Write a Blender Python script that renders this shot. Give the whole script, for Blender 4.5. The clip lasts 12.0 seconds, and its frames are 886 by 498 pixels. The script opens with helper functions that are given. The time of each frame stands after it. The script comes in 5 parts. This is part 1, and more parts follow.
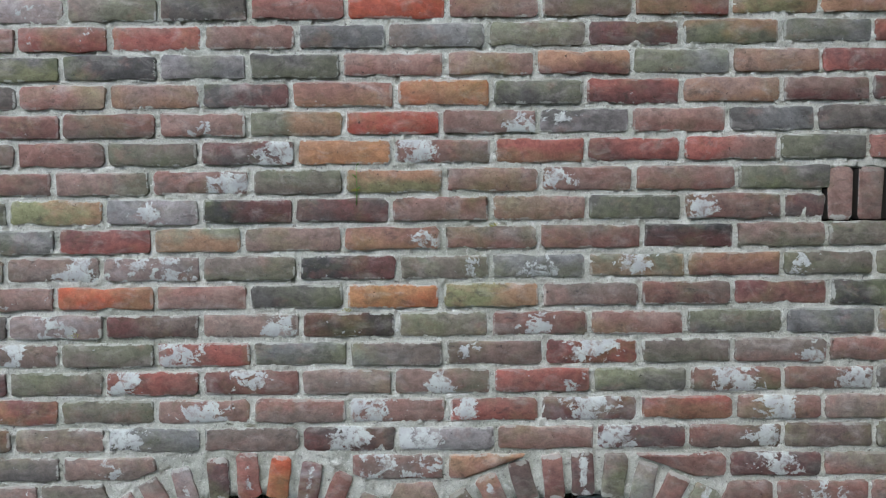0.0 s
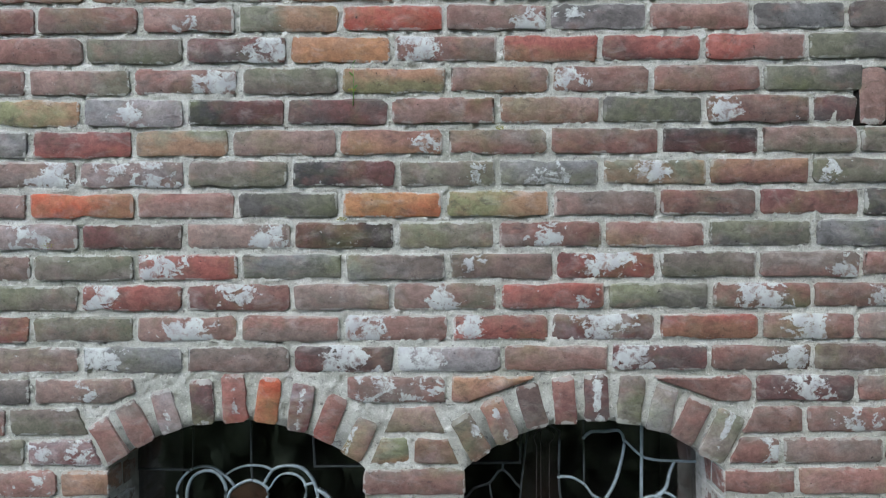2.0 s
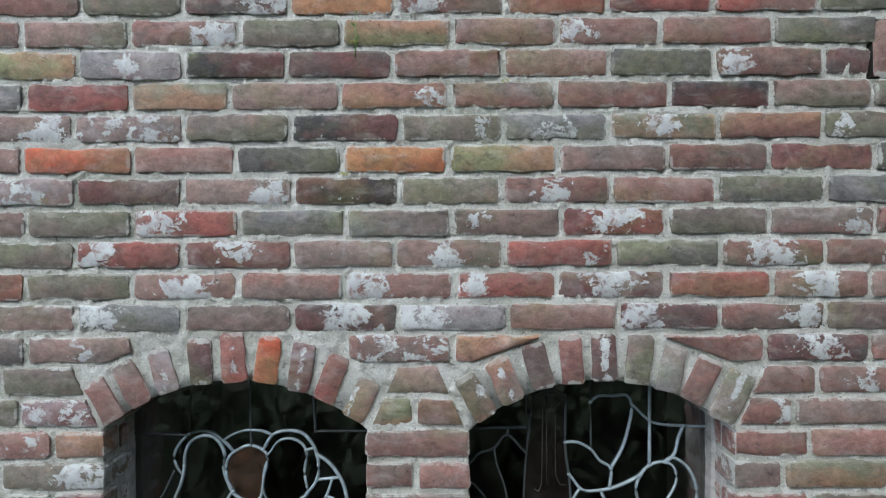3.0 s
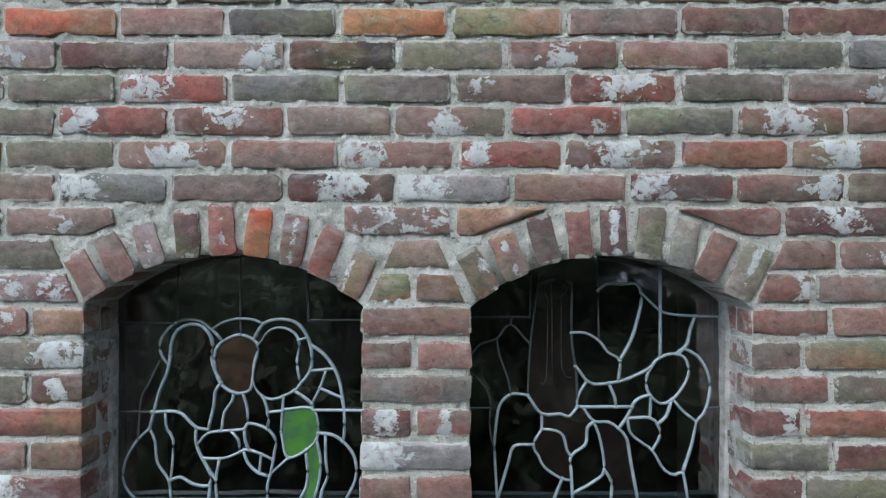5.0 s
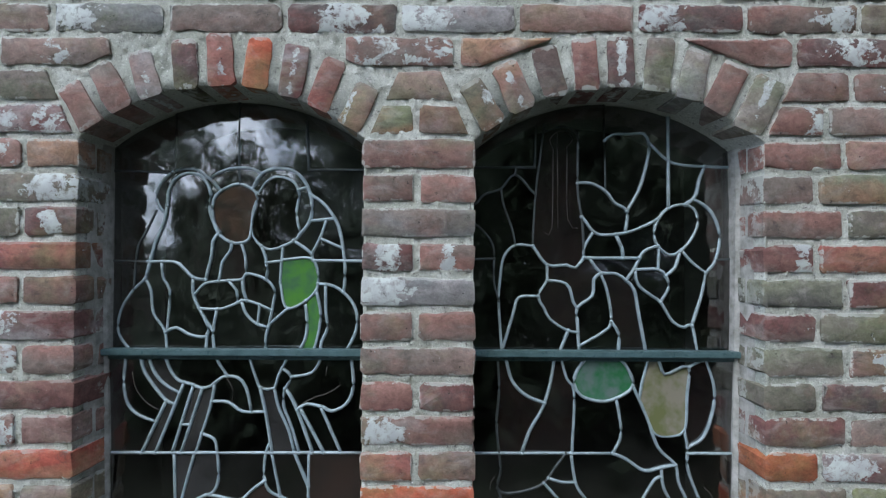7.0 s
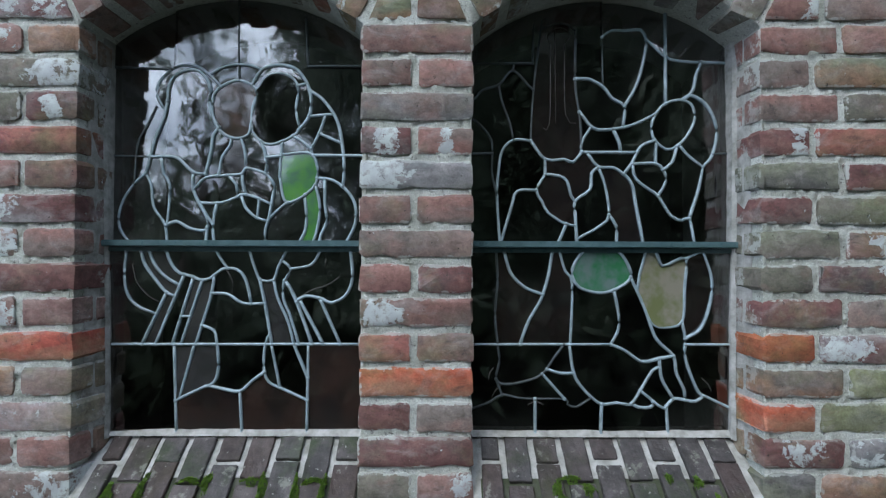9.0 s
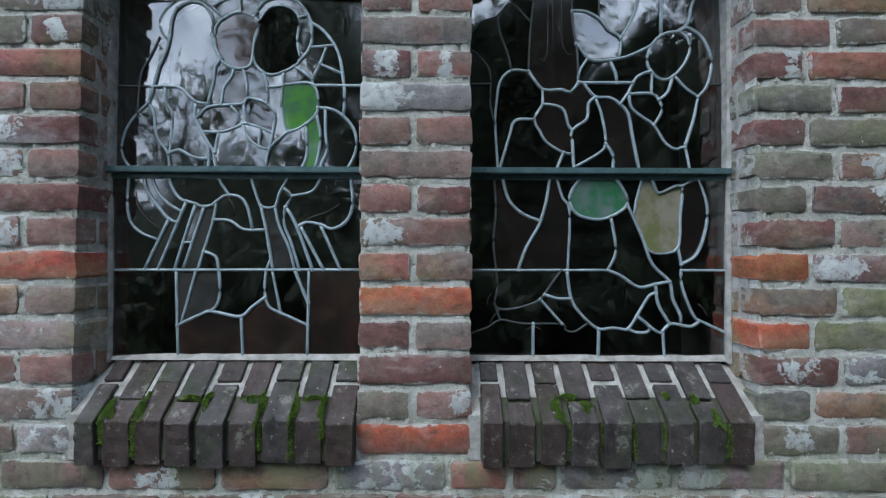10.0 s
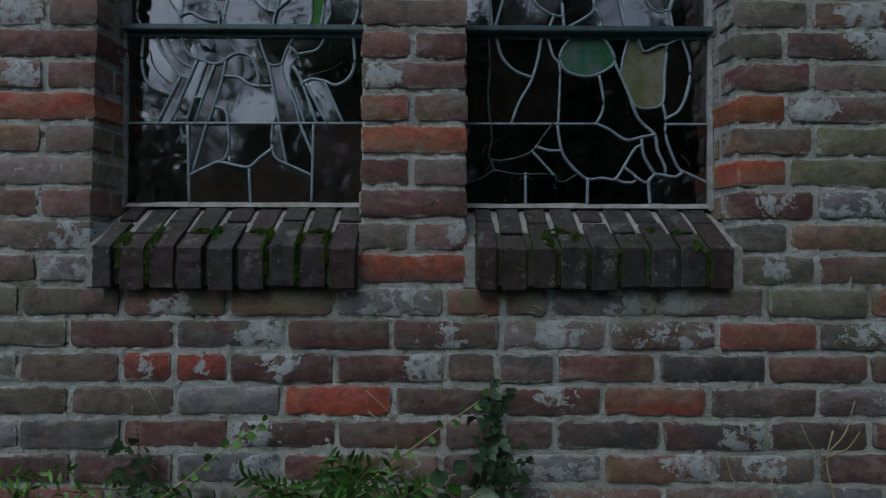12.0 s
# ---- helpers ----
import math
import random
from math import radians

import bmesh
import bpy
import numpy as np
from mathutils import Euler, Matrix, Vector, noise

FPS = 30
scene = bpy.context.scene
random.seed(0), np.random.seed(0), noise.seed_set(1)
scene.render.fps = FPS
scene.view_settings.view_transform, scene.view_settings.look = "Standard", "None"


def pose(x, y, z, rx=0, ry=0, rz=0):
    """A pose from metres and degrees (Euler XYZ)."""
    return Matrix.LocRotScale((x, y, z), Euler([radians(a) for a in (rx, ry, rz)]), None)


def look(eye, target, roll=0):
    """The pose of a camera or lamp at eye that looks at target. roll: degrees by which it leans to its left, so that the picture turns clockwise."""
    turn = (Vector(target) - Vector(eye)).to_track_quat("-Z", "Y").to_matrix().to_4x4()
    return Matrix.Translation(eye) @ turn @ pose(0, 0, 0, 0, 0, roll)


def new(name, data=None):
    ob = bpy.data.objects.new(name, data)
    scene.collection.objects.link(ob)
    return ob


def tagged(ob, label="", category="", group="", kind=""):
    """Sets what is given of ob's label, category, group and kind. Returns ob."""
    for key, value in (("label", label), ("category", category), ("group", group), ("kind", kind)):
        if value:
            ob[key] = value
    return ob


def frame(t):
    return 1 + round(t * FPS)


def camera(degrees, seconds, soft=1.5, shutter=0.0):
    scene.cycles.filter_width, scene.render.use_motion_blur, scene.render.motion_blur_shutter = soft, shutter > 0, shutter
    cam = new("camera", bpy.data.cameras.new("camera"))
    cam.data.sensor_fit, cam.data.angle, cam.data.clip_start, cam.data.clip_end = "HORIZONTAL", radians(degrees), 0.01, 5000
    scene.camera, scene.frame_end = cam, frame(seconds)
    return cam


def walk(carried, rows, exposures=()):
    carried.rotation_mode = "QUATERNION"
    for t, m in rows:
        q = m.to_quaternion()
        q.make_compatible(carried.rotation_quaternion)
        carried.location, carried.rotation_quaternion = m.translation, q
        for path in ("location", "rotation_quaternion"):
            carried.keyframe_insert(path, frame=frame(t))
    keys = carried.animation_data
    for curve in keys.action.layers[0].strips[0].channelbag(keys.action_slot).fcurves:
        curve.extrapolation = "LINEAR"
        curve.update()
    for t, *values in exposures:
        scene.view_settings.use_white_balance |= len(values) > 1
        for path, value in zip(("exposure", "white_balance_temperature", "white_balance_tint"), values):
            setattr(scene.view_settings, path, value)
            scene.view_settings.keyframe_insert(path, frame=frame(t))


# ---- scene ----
import functools

cam = camera(85.7, 12.0, soft=1.25)
EXPOSURES = [(0, 1.31, 6700, 7), (1.0, 1.39, 6650, 7), (2.2, 1.45, 6660, 7), (5.5, 1.4, 6510, 6), (7.5, 1.36, 6350, 5), (9.5, 1.24, 6150, 4), (11.0, 1.02, 6150, 4), (11.6, 1.0, 6150, 4), (11.8, 0.69, 6150, 4), (12.0, -0.36, 6150, 4)]
PATH = [
    (0, (-0.002, 0.592, 2.428), (0.004, 2.591, 2.398), -0.2),
    (0.5, (-0.001, 0.618, 2.369), (0.007, 2.617, 2.343), -0.1),
    (1, (-0.009, 0.639, 2.312), (0.001, 2.639, 2.291), -0.1),
    (1.5, (-0.008, 0.654, 2.261), (-0.001, 2.654, 2.249), -0.0),
    (2, (-0.008, 0.668, 2.215), (-0.002, 2.668, 2.21), -0.0),
    (2.5, (-0.014, 0.679, 2.173), (-0.007, 2.679, 2.17), 0.0),
    (4.5, (-0.019, 0.732, 1.923), (-0.01, 2.732, 1.941), 0.1),
    (5, (-0.018, 0.743, 1.851), (-0.009, 2.743, 1.876), 0.2),
    (5.5, (-0.021, 0.753, 1.774), (-0.013, 2.753, 1.802), 0.2),
    (6, (-0.021, 0.761, 1.688), (-0.013, 2.76, 1.726), 0.2),
    (6.5, (-0.019, 0.767, 1.606), (-0.015, 2.766, 1.64), 0.3),
    (7, (-0.021, 0.771, 1.523), (-0.016, 2.77, 1.567), 0.3),
    (9, (-0.016, 0.771, 1.299), (-0.013, 2.771, 1.35), 0.2),
    (9.5, (-0.019, 0.768, 1.229), (-0.015, 2.768, 1.283), 0.2),
    (10, (-0.015, 0.763, 1.14), (-0.009, 2.762, 1.206), 0.2),
    (10.5, (-0.014, 0.754, 1.055), (-0.008, 2.753, 1.118), 0.2),
    (11, (-0.011, 0.743, 0.969), (-0.008, 2.742, 1.038), 0.2),
    (11.5, (-0.011, 0.732, 0.888), (-0.006, 2.731, 0.961), 0.2),
    (12, (-0.008, 0.72, 0.812), (-0.002, 2.718, 0.895), 0.2),
]
walk(cam, [(t, look(eye, target, roll)) for t, eye, target, roll in PATH], EXPOSURES)


# ---- world, sun and exposure ----
def build_world():
    w = bpy.data.worlds.new("overcast_sky")
    scene.world = w
    w.use_nodes = True
    nt = w.node_tree
    nt.nodes.clear()
    sky = nt.nodes.new("ShaderNodeTexSky")
    sky.sky_type, sky.sun_disc = "NISHITA", False
    sky.sun_elevation, sky.sun_rotation = radians(38), radians(205)
    sky.dust_density, sky.air_density = 1.5, 1.0
    co = nt.nodes.new("ShaderNodeTexCoord")
    cloud = nt.nodes.new("ShaderNodeTexNoise")
    cloud.inputs["Scale"].default_value, cloud.inputs["Detail"].default_value = 8.0, 6
    ramp = nt.nodes.new("ShaderNodeValToRGB")
    ramp.color_ramp.elements[0].position, ramp.color_ramp.elements[1].position = 0.40, 0.60
    ramp.color_ramp.elements[0].color = (4.6, 5.3, 7.0, 1)
    ramp.color_ramp.elements[1].color = (9.7, 10.6, 12.9, 1)
    mix = nt.nodes.new("ShaderNodeMixRGB")
    mix.inputs[0].default_value = 0.97
    bg = nt.nodes.new("ShaderNodeBackground")
    bg.inputs["Strength"].default_value = SKY
    out = nt.nodes.new("ShaderNodeOutputWorld")
    nt.links.new(co.outputs["Generated"], cloud.inputs["Vector"])
    nt.links.new(cloud.outputs["Fac"], ramp.inputs[0])
    nt.links.new(sky.outputs[0], mix.inputs[1])
    nt.links.new(ramp.outputs[0], mix.inputs[2])
    nt.links.new(mix.outputs[0], bg.inputs["Color"])
    nt.links.new(bg.outputs[0], out.inputs[0])


SKY = 0.12
build_world()
sun = new("sun", bpy.data.lights.new("sun", "SUN"))
sun.data.energy, sun.data.angle, sun.data.color = 0.6, radians(30), (1.0, 0.9, 0.76)
sun.matrix_world = look((-3.5, -4.5, 9.5), (0, 1.67, 1.2))


# ---- materials ----
class Nodes:
    """A small helper round one principled material."""

    def __init__(self, name, colour=(0.5, 0.5, 0.5), rough=0.8, metal=0.0):
        self.mat = bpy.data.materials.new(name)
        self.mat.use_nodes = True
        self.t = self.mat.node_tree
        self.bsdf = self.t.nodes["Principled BSDF"]
        self.bsdf.inputs["Base Color"].default_value = (*colour, 1)
        self.bsdf.inputs["Roughness"].default_value = rough
        self.bsdf.inputs["Metallic"].default_value = metal
        self.pos = self.t.nodes.new("ShaderNodeNewGeometry").outputs["Position"]

    def plug(self, socket, value):
        if isinstance(value, (int, float)):
            socket.default_value = value
        elif isinstance(value, tuple):
            socket.default_value = (*value, 1) if len(value) == 3 else value
        else:
            self.t.links.new(value, socket)

    def noise(self, scale, detail=3.0, rough=0.55, stretch=None, warp=0.0):
        v = self.pos
        if stretch:
            m = self.t.nodes.new("ShaderNodeVectorMath")
            m.operation = "MULTIPLY"
            self.t.links.new(v, m.inputs[0])
            m.inputs[1].default_value = stretch
            v = m.outputs[0]
        n = self.t.nodes.new("ShaderNodeTexNoise")
        self.t.links.new(v, n.inputs["Vector"])
        n.inputs["Scale"].default_value = scale
        n.inputs["Detail"].default_value = detail
        n.inputs["Roughness"].default_value = rough
        n.inputs["Distortion"].default_value = warp
        return n.outputs["Fac"]

    def ramp(self, value, low, high, a=0.0, b=1.0):
        n = self.t.nodes.new("ShaderNodeMapRange")
        self.plug(n.inputs["Value"], value)
        for key, v in (("From Min", low), ("From Max", high), ("To Min", a), ("To Max", b)):
            self.plug(n.inputs[key], v)
        return n.outputs[0]

    def math(self, op, a, b):
        n = self.t.nodes.new("ShaderNodeMath")
        n.operation = op
        self.plug(n.inputs[0], a)
        self.plug(n.inputs[1], b)
        return n.outputs[0]

    def mix(self, fac, a, b, mode="MIX"):
        n = self.t.nodes.new("ShaderNodeMixRGB")
        n.blend_type = mode
        self.plug(n.inputs[0], fac)
        self.plug(n.inputs[1], a)
        self.plug(n.inputs[2], b)
        return n.outputs[0]

    def from_edge(self, ratio):
        """Distance from a brick's rim, in brick heights; ratio: its length over its height."""
        co = self.t.nodes.new("ShaderNodeTexCoord")
        sep = self.t.nodes.new("ShaderNodeSeparateXYZ")
        self.t.links.new(co.outputs["Generated"], sep.inputs[0])
        x = self.math("MULTIPLY", self.math("MINIMUM", sep.outputs["X"], self.math("SUBTRACT", 1.0, sep.outputs["X"])), ratio)
        z = self.math("MINIMUM", sep.outputs["Z"], self.math("SUBTRACT", 1.0, sep.outputs["Z"]))
        return self.math("MINIMUM", x, z)

    def random(self):
        return self.t.nodes.new("ShaderNodeObjectInfo").outputs["Random"]

    def colour(self, value):
        self.plug(self.bsdf.inputs["Base Color"], value)

    def rough(self, value):
        self.plug(self.bsdf.inputs["Roughness"], value)

    def waves(self, scale, amount):
        """Bends the shading normal softly, as uneven old glass does."""
        tex = self.t.nodes.new("ShaderNodeTexNoise")
        self.t.links.new(self.pos, tex.inputs["Vector"])
        tex.inputs["Scale"].default_value, tex.inputs["Detail"].default_value = scale, 1.5
        last = self.bsdf.inputs["Normal"].links
        base = last[0].from_socket if last else self.t.nodes.new("ShaderNodeNewGeometry").outputs["Normal"]
        steps = (("SUBTRACT", tex.outputs["Color"], (0.5, 0.5, 0.5)), ("MULTIPLY", None, (amount, amount, amount)), ("ADD", None, base), ("NORMALIZE", None, None))
        out = None
        for op, a, second in steps:
            v = self.t.nodes.new("ShaderNodeVectorMath")
            v.operation = op
            self.t.links.new(a or out, v.inputs[0])
            if isinstance(second, tuple):
                v.inputs[1].default_value = second
            elif second is not None:
                self.t.links.new(second, v.inputs[1])
            out = v.outputs[0]
        self.t.links.new(out, self.bsdf.inputs["Normal"])

    def bump(self, height, strength=0.5, distance=0.002):
        n = self.t.nodes.new("ShaderNodeBump")
        n.inputs["Strength"].default_value = strength
        n.inputs["Distance"].default_value = distance
        self.plug(n.inputs["Height"], height)
        self.t.links.new(n.outputs[0], self.bsdf.inputs["Normal"])


def stained(n, c):
    """Green algae where water drips off the sills."""
    xyz = n.t.nodes.new("ShaderNodeSeparateXYZ")
    n.t.links.new(n.pos, xyz.inputs[0])
    z = xyz.outputs["Z"]
    band = n.math("MULTIPLY", n.ramp(z, 0.66, 0.765), n.ramp(z, 0.80, 0.785))
    run = n.ramp(n.noise(7.5, 5, 0.65, (2.2, 1.0, 0.5)), 0.46, 0.62)
    return n.mix(n.math("MULTIPLY", n.math("MULTIPLY", band, run), 0.7), c, (0.20, 0.245, 0.13))


def brick_material(name, colour, second, way=""):
    """Weathered hand-made brick. second: its other tone, in blotches or towards one side (way: > right, ^ top, _ bottom).
    The object's colour says where old limewash clings to it: middle along and up the face, how much, how far."""
    n = Nodes(name, colour, 0.9)
    co = n.t.nodes.new("ShaderNodeTexCoord")
    at = n.t.nodes.new("ShaderNodeSeparateXYZ")
    n.t.links.new(co.outputs["Generated"], at.inputs[0])
    x, z = at.outputs["X"], at.outputs["Z"]
    info = n.t.nodes.new("ShaderNodeObjectInfo")
    mark = n.t.nodes.new("ShaderNodeSeparateColor")
    n.t.links.new(info.outputs["Color"], mark.inputs[0])
    blotch = n.noise(11, 4, 0.6, (0.8, 1.0, 1.3), 0.4)
    if way:
        ramp = {">": n.math("SUBTRACT", x, 0.5), "^": n.math("MULTIPLY", n.math("SUBTRACT", z, 0.5), 0.7), "_": n.math("MULTIPLY", n.math("SUBTRACT", 0.5, z), 0.7)}[way]
        blotch = n.math("ADD", blotch, n.math("MULTIPLY", ramp, 0.42))
    c = n.mix(n.ramp(blotch, 0.38, 0.62, 0.0, 0.85), colour, second)
    moss = n.ramp(n.noise(12.7, 4, 0.6, (0.8, 1.0, 1.2), 0.3), 0.55, 0.72, 0.0, 0.36)
    c = n.mix(moss, c, (0.19, 0.20, 0.13))
    rose = n.ramp(n.noise(16.3, 4, 0.6, (0.8, 1.0, 1.1), 0.3), 0.56, 0.70, 0.0, 0.34)
    c = n.mix(rose, c, (0.33, 0.170, 0.148))
    bloom = n.ramp(n.noise(21, 5, 0.62, (0.7, 1.0, 1.2), 0.6), 0.53, 0.70, 0.0, 0.42)
    c = n.mix(bloom, c, (0.40, 0.375, 0.365))
    algae = n.ramp(n.noise(4.2, 5, 0.65), 0.52, 0.70, 0.0, 0.42)
    c = n.mix(algae, c, (0.19, 0.24, 0.08))
    mottle = n.noise(52, 5, 0.7, (0.8, 1.0, 1.1), 0.5)
    c = n.mix(1.0, c, n.ramp(mottle, 0.32, 0.68, 0.68, 1.30), "MULTIPLY")
    grain = n.noise(260, 2, 0.6)
    c = n.mix(1.0, c, n.ramp(grain, 0.25, 0.75, 0.88, 1.12), "MULTIPLY")
    soot = n.ramp(n.noise(29, 6, 0.7, (0.7, 1.0, 1.2), 0.4), 0.58, 0.70, 0.0, 0.62)
    c = n.mix(soot, c, (0.055, 0.05, 0.048))
    c = n.mix(1.0, c, n.ramp(info.outputs["Random"], 0.0, 1.0, 0.84, 1.18), "MULTIPLY")
    # mortar smeared over the rim
    smear = n.math("SUBTRACT", n.math("ADD", n.noise(38, 6, 0.72), n.ramp(z, 0.84, 1.0, 0.0, 0.07)), n.math("MULTIPLY", n.math("MAXIMUM", n.math("SUBTRACT", n.from_edge(3.7), 0.07), 0.0), 2.6))
    c = n.mix(n.math("MULTIPLY", n.ramp(smear, 0.49, 0.54), n.ramp(n.noise(7, 3), 0.40, 0.60, 0.1, 0.8)), c, (0.50, 0.525, 0.50))
    pits = n.ramp(n.noise(95, 4, 0.65), 0.67, 0.71)
    c = n.mix(n.math("MULTIPLY", pits, 0.8), c, (0.035, 0.032, 0.03))
    # limewash: sharp-edged flakes
    dx = n.math("MULTIPLY", n.math("SUBTRACT", x, mark.outputs[0]), 3.7)
    dz = n.math("SUBTRACT", z, mark.outputs[1])
    away = n.math("SQRT", n.math("ADD", n.math("MULTIPLY", dx, dx), n.math("MULTIPLY", dz, dz)), 0.0)
    near = n.ramp(n.math("DIVIDE", away, n.math("MULTIPLY", info.outputs["Alpha"], 4.0)), 1.0, 0.3)
    near.node.clamp = True
    flake = n.math("ADD", n.noise(33, 8, 0.68, (0.8, 1.0, 1.0), 0.35), n.math("MULTIPLY", n.noise(130, 4, 0.7), 0.12))
    flake = n.math("ADD", flake, n.math("MULTIPLY", near, mark.outputs[2]))
    mask = n.ramp(flake, 0.742, 0.756)
    thin = n.ramp(n.noise(62, 6, 0.75, None, 0.5), 0.37, 0.50, 0.18, 1.0)
    c = n.mix(n.math("MULTIPLY", mask, thin), c, n.mix(n.ramp(n.noise(30, 4), 0.4, 0.6), (0.60, 0.655, 0.65), (0.49, 0.52, 0.54)))
    height = n.math("ADD", n.math("MULTIPLY", n.noise(30, 6, 0.60), 0.9), n.math("MULTIPLY", grain, 0.035))
    height = n.math("SUBTRACT", n.math("ADD", height, n.math("MULTIPLY", mask, 0.14)), n.math("MULTIPLY", pits, 0.22))
    n.colour(stained(n, c))
    n.bump(height, 1.0, 0.0034)
    return n.mat


TONES = {
    "r": ("red_brown", (0.262, 0.143, 0.125)),
    "R": ("red", (0.345, 0.122, 0.105)),
    "o": ("orange", (0.40, 0.135, 0.072)),
    "t": ("tan", (0.33, 0.195, 0.13)),
    "p": ("pink_brown", (0.285, 0.20, 0.178)),
    "b": ("brown", (0.195, 0.165, 0.148)),
    "g": ("olive", (0.18, 0.188, 0.14)),
    "y": ("moss_green", (0.215, 0.225, 0.125)),
    "d": ("dark", (0.115, 0.112, 0.11)),
    "s": ("slate", (0.20, 0.207, 0.213)),
    "l": ("lilac_grey", (0.34, 0.315, 0.325)),
    "m": ("maroon", (0.165, 0.078, 0.075)),
    # umber: brown, darkened for the bushes' shade on the lowest courses
    "u": ("umber", (0.150, 0.108, 0.100)),
    "v": ("vivid_red", (0.385, 0.095, 0.068)),
    "c": ("orange_red", (0.46, 0.118, 0.066)),
    "f": ("apricot", (0.44, 0.225, 0.12)),
    "k": ("black", (0.060, 0.060, 0.062)),
}
OTHER = {"r": "b", "R": "r", "o": "t", "t": "b", "p": "r", "b": "p", "g": "b", "y": "g", "d": "b", "s": "d", "l": "p", "m": "d", "u": "m", "v": "R", "c": "v", "f": "o", "k": "d"}


@functools.lru_cache(maxsize=None)
def brick_of(first, way="", second=""):
    """The brick material of a main tone and a second one."""
    second = second or OTHER[first]
    side = {"": "mottled", ">": "turning", "^": "topped", "_": "footed"}[way]
    return brick_material(f"{TONES[first][0]}_brick_{side}_{TONES[second][0]}", TONES[first][1], TONES[second][1], way)


def mortar_material():
    n = Nodes("lime_mortar", (0.5, 0.5, 0.47), 0.95)
    c = n.mix(n.ramp(n.noise(10, 5, 0.65), 0.36, 0.68), (0.78, 0.81, 0.77), (0.56, 0.59, 0.545))
    c = n.mix(n.ramp(n.noise(3.5, 5, 0.65), 0.5, 0.72, 0.0, 0.5), c, (0.24, 0.28, 0.19))
    sand = n.noise(300, 4, 0.75)
    c = n.mix(1.0, c, n.ramp(sand, 0.28, 0.72, 0.72, 1.24), "MULTIPLY")
    pit = n.ramp(n.noise(105, 5, 0.75), 0.575, 0.67, 0.0, 0.85)
    c = n.mix(pit, c, (0.13, 0.13, 0.12))
    grit = n.ramp(n.noise(170, 2, 0.5), 0.635, 0.675, 0.0, 0.85)
    c = n.mix(grit, c, (0.84, 0.85, 0.83))
    n.colour(stained(n, c))
    n.bump(n.math("SUBTRACT", n.math("ADD", n.noise(75, 7, 0.75), n.math("MULTIPLY", sand, 0.35)), n.math("MULTIPLY", pit, 0.3)), 1.0, 0.0055)
    return n.mat


def plain(name, a, b, scale, rough=0.8, metal=0.0, strength=0.3, distance=0.002, detail=4):
    n = Nodes(name, a, rough, metal)
    f = n.noise(scale, detail, 0.6)
    n.colour(n.mix(n.ramp(f, 0.35, 0.68), a, b))
    n.rough(n.ramp(n.noise(scale * 3, 3), 0.3, 0.7, max(rough - 0.12, 0.02), min(rough + 0.1, 1)))
    n.bump(n.noise(scale * 2.5, 4, 0.65), strength, distance)
    return n.mat


def glass_material(name, tint, rough=0.02, solid=0.0, tint_b=None):
    """Old hand-made glass; solid: how far it is opal or enamelled instead of clear."""
    n = Nodes(name, tint, rough)
    c = tint
    if tint_b:
        c = n.mix(n.ramp(n.noise(22, 3, 0.6), 0.4, 0.62), tint, tint_b)
    n.colour(c)
    dust = n.ramp(n.noise(19, 6, 0.7), 0.40, 0.68, 1.0 - solid, 0.991 - solid)
    n.plug(n.bsdf.inputs["Transmission Weight"], n.math("MAXIMUM", dust, 0.0))
    n.rough(n.ramp(n.noise(60, 4, 0.7), 0.45, 0.7, rough, rough + 0.05))
    n.bsdf.inputs["IOR"].default_value = 2.2
    n.waves(9, 0.05)
    n.waves(40, 0.010)
    return n.mat


MORTAR = mortar_material()
LEAD = plain("weathered_lead", (0.40, 0.50, 0.56), (0.24, 0.32, 0.37), 60, 0.5, 0.15, 0.4, 0.001)
DULL_LEAD = plain("dark_lead", (0.085, 0.105, 0.115), (0.045, 0.055, 0.06), 60, 0.6, 0.1, 0.4, 0.001)
BAR_PAINT = plain("blue_green_paint", (0.10, 0.17, 0.185), (0.06, 0.11, 0.12), 40, 0.35, 0.0, 0.3, 0.001)
# Near-black: the darkness of unlit places put into the colour.
UNLIT = plain("unlit_near_black", (0.03, 0.027, 0.025), (0.02, 0.018, 0.018), 3, 0.9)
GLASS = {
    "clear": glass_material("clear_glass", (0.45, 0.47, 0.47)),
    "smoke": glass_material("smoked_glass", (0.16, 0.14, 0.13)),
    "brown": glass_material("brown_enamel_glass", (0.048, 0.030, 0.025), 0.05, 0.75, (0.022, 0.018, 0.017)),
    "plum": glass_material("plum_enamel_glass", (0.024, 0.018, 0.017), 0.05, 0.7, (0.013, 0.011, 0.012)),
    "amber": glass_material("amber_enamel_glass", (0.085, 0.048, 0.032), 0.04, 0.8, (0.012, 0.011, 0.011)),
    "grey": glass_material("grey_enamel_glass", (0.06, 0.06, 0.062), 0.05, 0.8, (0.035, 0.035, 0.036)),
    "green": glass_material("green_opal_glass", (0.10, 0.30, 0.05), 0.05, 0.9, (0.07, 0.19, 0.09)),
    "jade": glass_material("jade_opal_glass", (0.05, 0.22, 0.10), 0.05, 0.9, (0.17, 0.25, 0.24)),
    "honey": glass_material("honey_opal_glass", (0.20, 0.22, 0.10), 0.05, 0.9, (0.33, 0.31, 0.25)),
}


